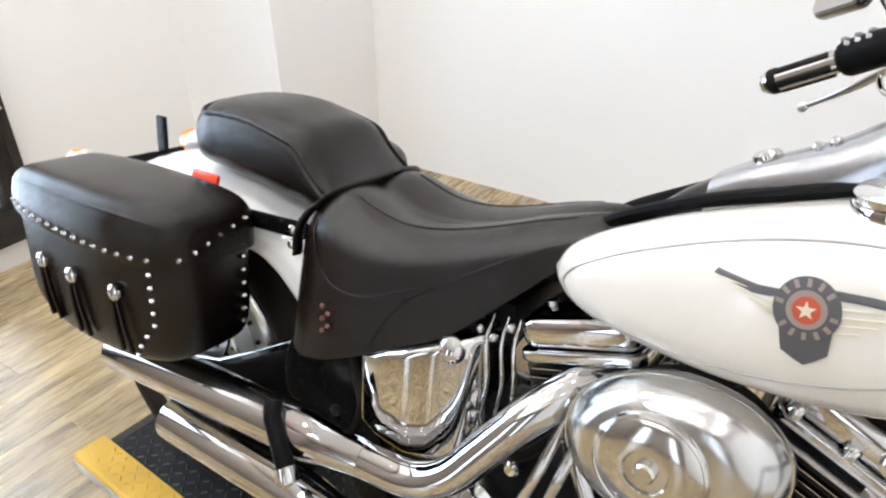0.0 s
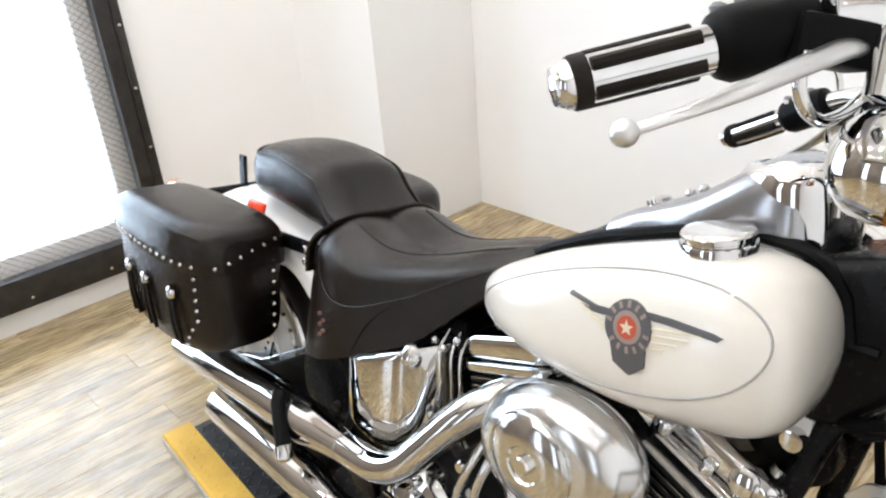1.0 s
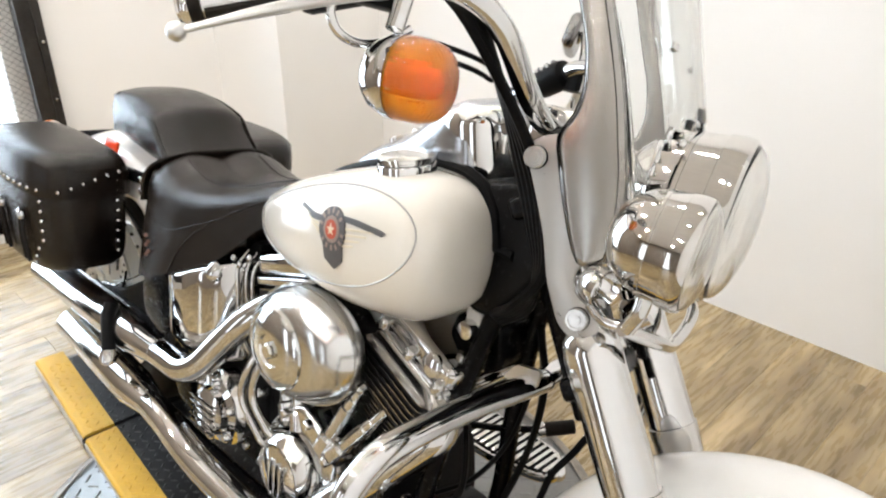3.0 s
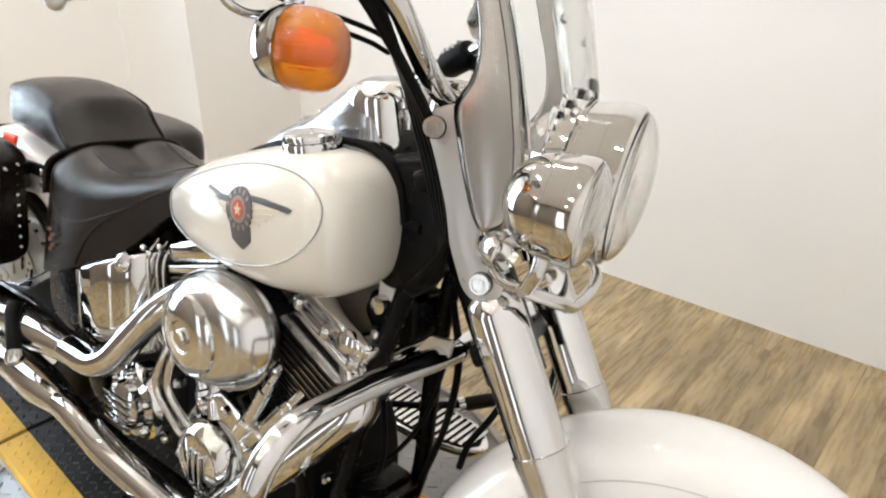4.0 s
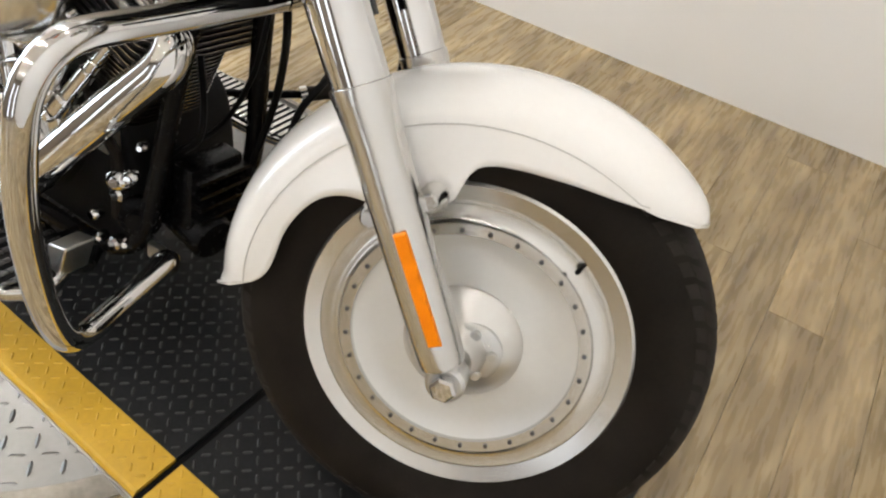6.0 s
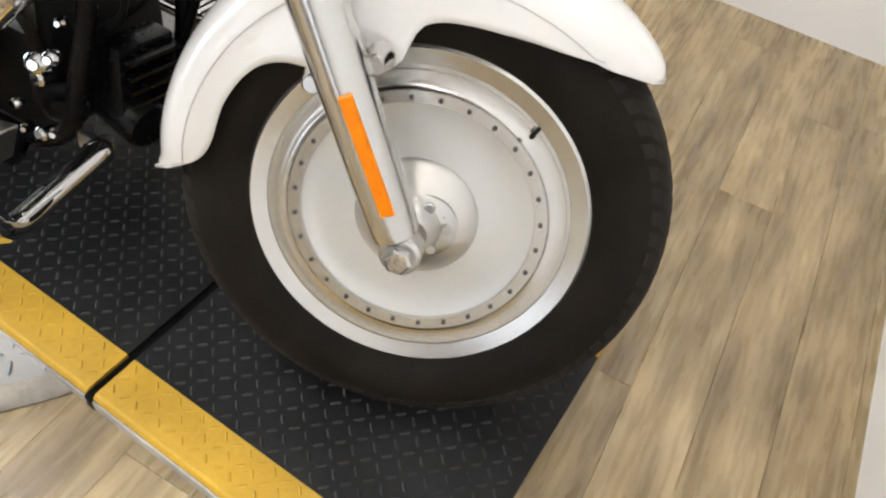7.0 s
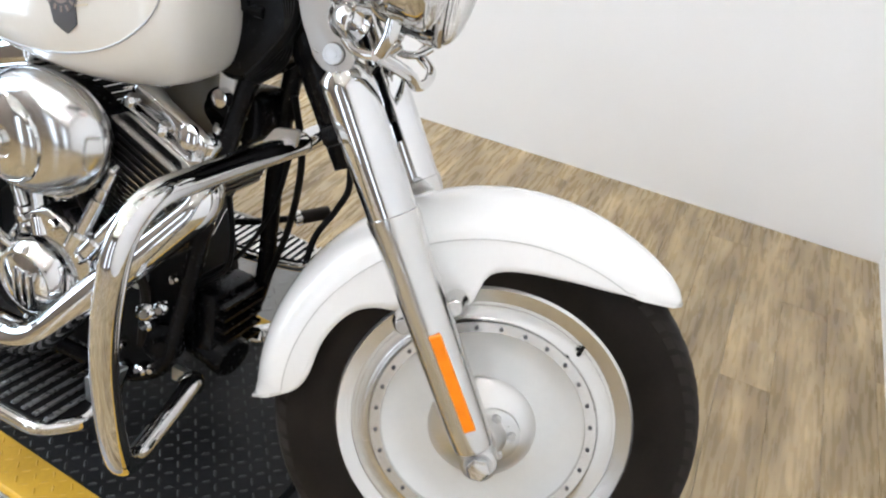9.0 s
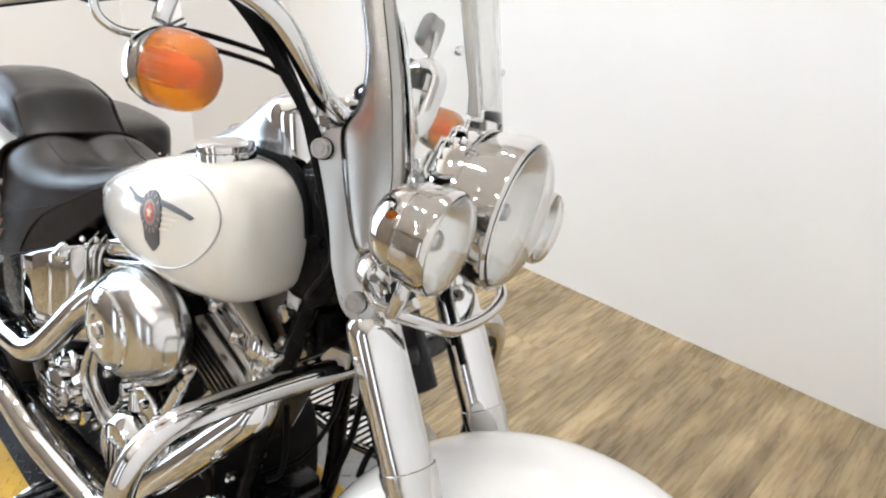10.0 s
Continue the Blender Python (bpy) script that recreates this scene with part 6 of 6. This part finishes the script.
# fork shrouds, triple trees
PLATE = surface("satin_plate", (0.50, 0.49, 0.47), 0.30, 0.9, vary=0.03, scale=10, bump=0.02)
POLISHED = surface("polished_steel", (0.46, 0.445, 0.42), 0.24, 1.0, vary=0.04, scale=8, bump=0.0, rough_vary=0.0)


def front_shrouds():
    for s in (-1, 1):
        o = round_outline([(-0.396, 0.960), (-0.381, 0.974), (-0.350, 0.985), (-0.300, 0.955), (-0.278, 0.890), (-0.300, 0.860), (-0.307, 0.836), (-0.300, 0.818), (-0.276, 0.808), (-0.262, 0.790), (-0.275, 0.774), (-0.295, 0.771), (-0.311, 0.782), (-0.335, 0.824), (-0.350, 0.867), (-0.370, 0.908), (-0.390, 0.945)], 0.009, 4)
        bm = prism(o, s * 0.159, s * 0.1635, bevel=0.0012)
        ob = turned("side_shroud", bm, PLATE, bike, "satin silver windshield side plate")
        for x, z in ((-0.289, 0.794), (-0.381, 0.950)):
            bm = lathe([(-0.01, 0.0120), (0.005, 0.0125), (0.008, 0.0115), (0.008, 0.009), (0.006, 0.0085), (0.006, 0.0055), (0.008, 0.005), (0.008, 0)], (x, s * 0.166, z), (0, s, 0), 24)
            turned("shroud_bolt", bm, ALU, ob, "round bright bolt head")
            turned("rubber_bush", lathe([(-0.006, 0.0132), (0.003, 0.0132), (0.003, 0)], (x, s * 0.163, z), (0, s, 0), 20), PLASTIC, ob)
        # polished wing that carries the acrylic
        rear = [(0.850, -0.304), (0.862, -0.314), (0.899, -0.333), (0.944, -0.352), (0.978, -0.363), (1.003, -0.352), (1.030, -0.349), (1.060, -0.354), (1.085, -0.362), (1.120, -0.378), (1.25, -0.432), (1.36, -0.480)]
        front = [(0.850, -0.296), (0.862, -0.282), (0.877, -0.279), (0.901, -0.280), (0.942, -0.286), (0.987, -0.299), (1.036, -0.315), (1.079, -0.332), (1.121, -0.350), (1.25, -0.404), (1.36, -0.452)]
        bm = bmesh.new()
        rows = []
        n = 60
        for i in range(n + 1):
            z = 0.850 + 0.51 * i / n
            a, b = curve_rows(rear, z)[0], curve_rows(front, z)[0]
            row = []
            for j in range(9):
                u = j / 8
                row.append(Vector((a + (b - a) * u, s * (0.166 + 0.0018 * math.sin(math.pi * u)), z)))
            for k in (0.25, 0.6, 1.0):
                row.append(Vector((b + 0.006 * k, s * (0.166 - 0.020 * k), z)))
            rows.append([bm.verts.new(q) for q in row])
        for p, q in zip(rows, rows[1:]):
            for j in range(len(p) - 1):
                bm.faces.new((p[j], p[j + 1], q[j + 1], q[j]))
        wing = solid(turned("wing", bm, POLISHED, ob, "polished metal wing of the windshield mount", angle=60), 0.002)
        for table in (rear, front):
            pts = [(curve_rows(table, z)[0], s * 0.167, z) for z in (0.852 + 0.5 * i / 40 for i in range(41))]
            turned("edge_trim", tube(pts, 0.0007, 6), PLASTIC, wing, "thin dark edge gasket")
        # curled chrome lamp mount and its hook
        bm = lathe([(-0.016, 0.0), (-0.014, 0.011), (-0.006, 0.019), (0.006, 0.0225), (0.016, 0.0235), (0.017, 0.0220), (0.010, 0.0195), (0.0, 0.0150), (-0.006, 0.0)], (-0.281, s * 0.168, 0.838), (0.80, s * 0.35, -0.15), 28)
        m = turned("lamp_mount", bm, CHROME, ob, "rounded chrome lamp mount", angle=50)
        turned("mount_arm", tube(smooth_path([(-0.280, s * 0.168, 0.815), (-0.262, s * 0.170, 0.803), (-0.235, s * 0.172, 0.806), (-0.215, s * 0.176, 0.822)], 5), 0.0065, 12), CHROME, m)
    for h, t in ((0.47, 0.03), (0.70, 0.03)):
        bm = box(-0.05, 0.012, -0.085, 0.085, -t / 2, t / 2, 0.010, seg=3)
        bm.transform(Matrix.Translation(on_fork(h, 0, -0.02)) @ Matrix.Rotation(radians(-RAKE), 4, "Y"))
        turned("triple_tree", bm, BLACK, bike, "black fork yoke")
    for s in (-1, 1):
        turned("upper_fork", tube([on_fork(0.56, s * 0.12), on_fork(0.74, s * 0.12)], 0.024, 20), CHROME, bike)


front_shrouds()


# windshield
def windshield():
    bm = bmesh.new()
    n, m = 40, 44
    def place(u, z):
        y = u * curve_rows([(0.80, 0.135), (1.10, 0.137), (1.20, 0.175), (1.35, 0.215), (1.46, 0.18)], z)[0]
        x = -0.272 - max(0.0, z - 0.90) * 0.34 + 0.075 * (1 - min(1.0, (y / 0.137) ** 2)) - 0.5 * max(0.0, abs(y) - 0.137)
        return Vector((x, y, z))
    zs = [0.80 + 0.64 * j / m for j in range(m + 1)]
    keep = {}
    for j, z in enumerate(zs):
        for i in range(n + 1):
            u = i / n * 2 - 1
            keep[i, j] = place(u, z)
    def open_at(q):
        return math.hypot(q.y / 0.118, (q.z - 0.915) / 0.118) < 1 or (abs(q.y) < 0.118 and q.z < 0.915) or q.z < 0.83 + 0.05 * (1 - abs(q.y) / 0.24)
    vs = {}
    for j in range(m):
        for i in range(n):
            cs = [keep[i, j], keep[i + 1, j], keep[i + 1, j + 1], keep[i, j + 1]]
            mid = sum(cs, Vector()) / 4
            if open_at(mid):
                continue
            f = []
            for k in ((i, j), (i + 1, j), (i + 1, j + 1), (i, j + 1)):
                if k not in vs:
                    vs[k] = bm.verts.new(keep[k])
                f.append(vs[k])
            bm.faces.new(f)
    ob = solid(turned("windshield", bm, ACRYLIC, bike, "clear acrylic windshield, curved"), 0.004)
    ob.visible_shadow = False
    for s in (-1, 1):
        for z in (1.00, 1.10, 1.20):
            turned("acorn_nut", ball(place(s * 0.60, z) + Vector((0.006, 0, 0)), 0.006, 12), CHROME, ob)


windshield()


# handlebar and controls
DEEPORANGE = surface("deep_orange_lens", (0.68, 0.11, 0.003), 0.25, coat=0.5, vary=0.2, scale=60, fine=400, bump=0.1)


GLASSMIRROR = surface("mirror_glass", (0.55, 0.54, 0.53), 0.03, 1.0, vary=0.0, bump=0.0)
MIRRORSHELL = surface("dark_mirror_shell", (0.22, 0.215, 0.21), 0.25, 1.0, vary=0.05, scale=9, bump=0.0)
SWITCH = surface("grey_switch", (0.20, 0.20, 0.21), 0.5)


def handlebar():
    bar = None
    for s in (-1, 1):
        pts = [(-0.405, s * 0.02, 0.985), (-0.400, s * 0.13, 0.985), (-0.435, s * 0.235, 1.085), (-0.500, s * 0.300, 1.100), (-0.675, s * 0.410, 1.010)]
        ob = turned("handlebar", tube(bend_path(pts, 0.07, 8), 0.0135, 18), CHROME, bike, "chrome handlebar half")
        bar = bar or ob
        a, b = Vector((-0.590, s * 0.3565, 1.053)), Vector((-0.664, s * 0.403, 1.015))
        d = (b - a).normalized()
        turned("grip", tube([a, b], 0.0170, 24), CHROME, ob, "chrome grip with black rubber inlays")
        u, v = frame_of(d)
        for k in range(5):
            ang = 2 * math.pi * k / 5
            off = (u * math.cos(ang) + v * math.sin(ang)) * 0.0150
            turned("grip_inlay", tube([a + d * 0.008 + off, b - d * 0.012 + off], 0.0056, 8), RUBBER, ob)
        turned("grip_collar", lathe([(-0.010, 0.0195), (0.0, 0.0195), (0.002, 0.0185), (0.002, 0)], b, d, 24), RUBBER, ob)
        turned("grip_cap", lathe([(0.000, 0.0175), (0.006, 0.0172), (0.011, 0.0140), (0.015, 0.0085), (0.0165, 0.0)], b, d, 28), CHROME, ob)
        # switch housing
        bm = lathe([(-0.075, 0.014), (-0.070, 0.024), (-0.060, 0.026), (-0.012, 0.026), (-0.004, 0.022), (0.0, 0.014)], a, d, 24)
        h = turned("switch_housing", bm, PLASTIC, ob, "black switch housing")
        for k in range(3):
            p = a - d * (0.018 + 0.018 * k) + Vector((-0.012, 0, 0.018)).normalized() * 0.026
            turned("switch", ball(p, 0.007, 8, scale=(1, 1, 0.7)), SWITCH, h)
        # reservoir and lever
        r = a - d * 0.050
        bm = box(-0.030, 0.026, -0.017, 0.017, -0.016, 0.016, 0.006)
        bm.transform(Matrix.Translation(r + Vector((0.030, 0, -0.004))) @ Matrix.Rotation(math.atan2(d.y, d.x), 4, "Z"))
        turned("lever_bracket", bm, PLASTIC, ob)
        ballp = Vector((-0.601, s * 0.478, 0.988))
        path = smooth_path([r + Vector((0.048, s * -0.012, -0.004)), r + Vector((0.040, s * 0.022, -0.012)), r.lerp(ballp, 0.45) + Vector((0.030, s * 0.026, -0.006)), r.lerp(ballp, 0.75) + Vector((0.016, s * 0.016, -0.003)), ballp], 7)
        m_ = len(path) - 1
        wide = [0.0125 - 0.0075 * min(1.0, (k_ / m_) * 1.15) for k_ in range(m_ + 1)]
        turned("lever", tube(path, wide, 16, flat=0.62), SATIN, ob, "broad satin silver hand lever", angle=60)
        piv = r + Vector((0.046, s * -0.010, -0.004))
        turned("lever_pivot", lathe([(-0.014, 0.0125), (0.012, 0.0125), (0.016, 0.009), (0.016, 0)], piv, (0, 0, 1), 18), SATIN, ob, "satin lever pivot")
        # pale markings on the switch housing
        for k in range(3):
            q = a - d * (0.014 + 0.014 * k)
            side_ = Vector((-d.y, d.x, 0)).normalized() * (s * -1)
            bm = box(-0.0035, 0.0035, -0.0012, 0.0012, -0.006, 0.006, 0.0004)
            bm.transform(Matrix.Translation(q - side_ * 0.0215 + Vector((0, 0, 0.0150))) @ Matrix.Rotation(math.atan2(d.y, d.x), 4, "Z") @ Matrix.Rotation(radians(-40 * s), 4, "X"))
            turned("switch_mark", bm, TRIM, h, "small white marking")
        turned("lever_ball", ball(ballp, 0.0085, 16), SATIN, ob)
        # mirror on its stem
        mc = Vector((-0.585, s * 0.465, 1.165))
        pts = [r + Vector((0.03, 0, 0.01)), r + Vector((0.02, s * 0.05, 0.05)), mc.lerp(r, 0.35) + Vector((0.02, 0, 0.03)), mc + Vector((0.012, 0, -0.01))]
        mir = turned("mirror", tube(smooth_path(pts, 6), 0.0055, 10), CHROME, ob, "chrome mirror stem")
        tilt = Matrix.Translation(mc) @ Matrix.Rotation(radians(s * 14), 4, "Z") @ Matrix.Rotation(radians(8), 4, "Y")
        o = round_outline([(-0.075, -0.030), (0.070, -0.038), (0.080, 0.010), (0.060, 0.040), (-0.060, 0.036), (-0.082, 0.005)], 0.03, 6)
        bm = prism(o, -0.010, 0.012, axis="x", bevel=0.008)
        bm.transform(tilt)
        turned("mirror_shell", bm, MIRRORSHELL, mir, "grey mirror shell")
        bm = prism(inset(o, 0.006), -0.0115, -0.0100, axis="x")
        bm.transform(tilt)
        turned("mirror_glass", bm, GLASSMIRROR, mir, "dark mirror glass")
        # hook under the bracket
        pts = [r + Vector((0.062, s * -0.030, -0.030)), r + Vector((0.052, s * -0.010, -0.047)), r + Vector((0.040, s * 0.018, -0.056)), r + Vector((0.030, s * 0.040, -0.050)), r + Vector((0.024, s * 0.048, -0.034)), r + Vector((0.026, s * 0.044, -0.018))]
        turned("hook", tube(smooth_path(pts, 6), 0.0045, 10), CHROME, ob, "curved chrome wire bracket")
        # indicator
        c = Vector((-0.463, s * 0.340, 0.996))
        ax_ = Vector((1, 0, 0.02)).normalized()
        bm = lathe([(-0.040, 0), (-0.039, 0.011), (-0.033, 0.025), (-0.022, 0.034), (-0.008, 0.0385), (0.000, 0.0390)], c, ax_, 36)
        sig = turned("indicator", bm, CHROME, ob, "chrome bullet front indicator")
        bm = lathe([(-0.004, 0.0382), (0.010, 0.0386), (0.024, 0.0378), (0.036, 0.0345), (0.043, 0.0285), (0.046, 0.0210), (0.047, 0.0)], c, ax_, 36)
        lens = turned("indicator_lens", bm, ORANGEGLASS, sig, "clear orange lens")
        lens.visible_shadow = False
        turned("bowl", lathe([(0.002, 0.0365), (-0.010, 0.026), (-0.018, 0.012), (-0.018, 0)], c, ax_, 32), ALU, sig, "bright bowl behind the lens")
        turned("lens_bulb", lathe([(-0.016, 0.008), (0.004, 0.011), (0.018, 0.0125), (0.026, 0.0105), (0.031, 0.005), (0.032, 0)], c, ax_, 24), DEEPORANGE, lens, "darker bulb behind the lens")
        turned("indicator_stem", tube([c + Vector((-0.02, 0, 0.04)), c + Vector((-0.022, s * -0.012, 0.085))], 0.009, 12), CHROME, sig)
        # cables along the bar
        for k in range(5 if s < 0 else 0):
            pts = [r + Vector((0.02 + 0.008 * k, 0, 0.0)), Vector((-0.462 - 0.004 * k, s * 0.262, 1.085)), Vector((-0.438 + 0.004 * k, s * (0.165 + 0.008 * k), 1.01)), Vector((-0.412 + 0.008 * k, s * (0.128 + 0.006 * k), 0.935)), Vector((-0.385 + 0.007 * k, s * (0.118 + 0.006 * k), 0.875)), Vector((-0.366 + 0.004 * k, s * (0.104 + 0.006 * k), 0.82)), Vector((-0.372 - 0.004 * k, s * (0.075 + 0.004 * k), 0.765)), Vector((-0.410 - 0.005 * k, s * (0.05 - 0.006 * k), 0.73))]
            turned("cable", tube(smooth_path(pts, 6), 0.0065, 8), PLASTIC, ob, "black control cable")
        # two thin wires from the indicator to the bundle
        if s < 0:
            for k in range(2):
                pts = [c + Vector((-0.025, 0.012, 0.036 - 0.012 * k)), c + Vector((-0.005, 0.045, 0.040 - 0.012 * k)), Vector((-0.452, -0.225, 1.035 - 0.012 * k)), Vector((-0.445, -0.185, 1.030 - 0.012 * k))]
                turned("signal_wire", tube(smooth_path(pts, 6), 0.0028, 8), PLASTIC, sig)
    turned("brake_hose", tube(smooth_path([(-0.32, 0.10, 0.70), (-0.285, 0.09, 0.60), (-0.294, 0.085, 0.553), (-0.318, 0.08, 0.503), (-0.326, 0.08, 0.457)], 6), 0.0055, 8), PLASTIC, bike, "black brake hose")
    # clamp
    bm = box(-0.03, 0.03, -0.075, 0.075, -0.022, 0.026, 0.008)
    bm.transform(Matrix.Translation((-0.405, 0, 0.985)))
    turned("bar_clamp", bm, CHROME, bike, "chrome handlebar clamp")


handlebar()


# ---- floor planks ----
def planks():
    rng = random.Random(7)
    w, gap = 0.120, 0.0005
    x = LEFT - 0.02
    meshes = {}
    while x < RIGHT + 0.02:
        y = FRONT + rng.uniform(-1.0, 0.0)
        while y < BACK + 0.02:
            length = 1.22
            y0, y1 = max(y, FRONT), min(y + length, BACK + 0.01)
            if y1 - y0 > 0.02:
                key = round(y1 - y0, 3)
                if key not in meshes:
                    bm = box(0, key - gap, -w / 2 + gap / 2, w / 2 - gap / 2, -0.012, 0.0, 0.0005, seg=1)
                    ob = link(bm, "plank", PLANK, floor, smooth=False)
                    meshes[key] = ob.data
                else:
                    ob = new("plank", meshes[key])
                    ob.parent = floor
                ob.matrix_local = Matrix.Translation((x + w / 2, y0, 0)) @ Matrix.Rotation(math.pi / 2, 4, "Z")
            y += length
        x += w


planks()


# ---- ceiling lamps ----
def ceiling_lamps():
    """White plates on the ceiling, each with a pair of small bare spot lamps."""
    for i, (x, power) in enumerate(((-2.2, 11.6), (-1.4, 10.0), (-0.6, 8.0), (0.35, 4.0))):
        for j, y in enumerate((-3.0, -1.6, -0.2, 1.1)):
            root = new("ceiling_lamp")
            root.matrix_world = RM @ Matrix.Translation((x + 0.06 * (j % 2), y, TOP)) @ Matrix.Rotation(0.5 * i + 0.8 * j, 4, "Z")
            tagged(root, "white ceiling plate with two small bright spot lamps", "ceiling lamp", group="ceiling lamps")
            part("plate", lathe([(0, 0.15), (-0.010, 0.15), (-0.014, 0.146), (-0.014, 0.0)], (0, 0, 0), (0, 0, 1), 32), TRIM, root)
            for k in (-1, 1):
                part("spot_housing", lathe([(-0.014, 0.034), (-0.030, 0.034), (-0.030, 0.029), (-0.020, 0.026), (-0.020, 0)], (0.095 * k, 0, 0), (0, 0, 1), 20), SATIN, root, "small round lamp housing")
                part("bulb", lathe([(-0.0205, 0.025), (-0.024, 0.016), (-0.025, 0)], (0.095 * k, 0, 0), (0, 0, 1), 16), BULB, root, "glowing lamp glass")
                p = root.matrix_world @ Vector((0.095 * k, 0, -0.034))
                lamp("ceiling_spot", p, p + Vector((0, 0, -1)), power * (0.85, 1.35, 1.0, 0.8)[j] / 2, 0.055, (1.0, 0.93, 0.845))


ceiling_lamps()
p = room(LEFT - 0.16, -0.28, 1.2)
lamp("window_daylight", p, p + RM.to_3x3() @ Vector((1, 0, -0.1)), 17, 1.2, (0.72, 0.87, 1.0), 1.7)
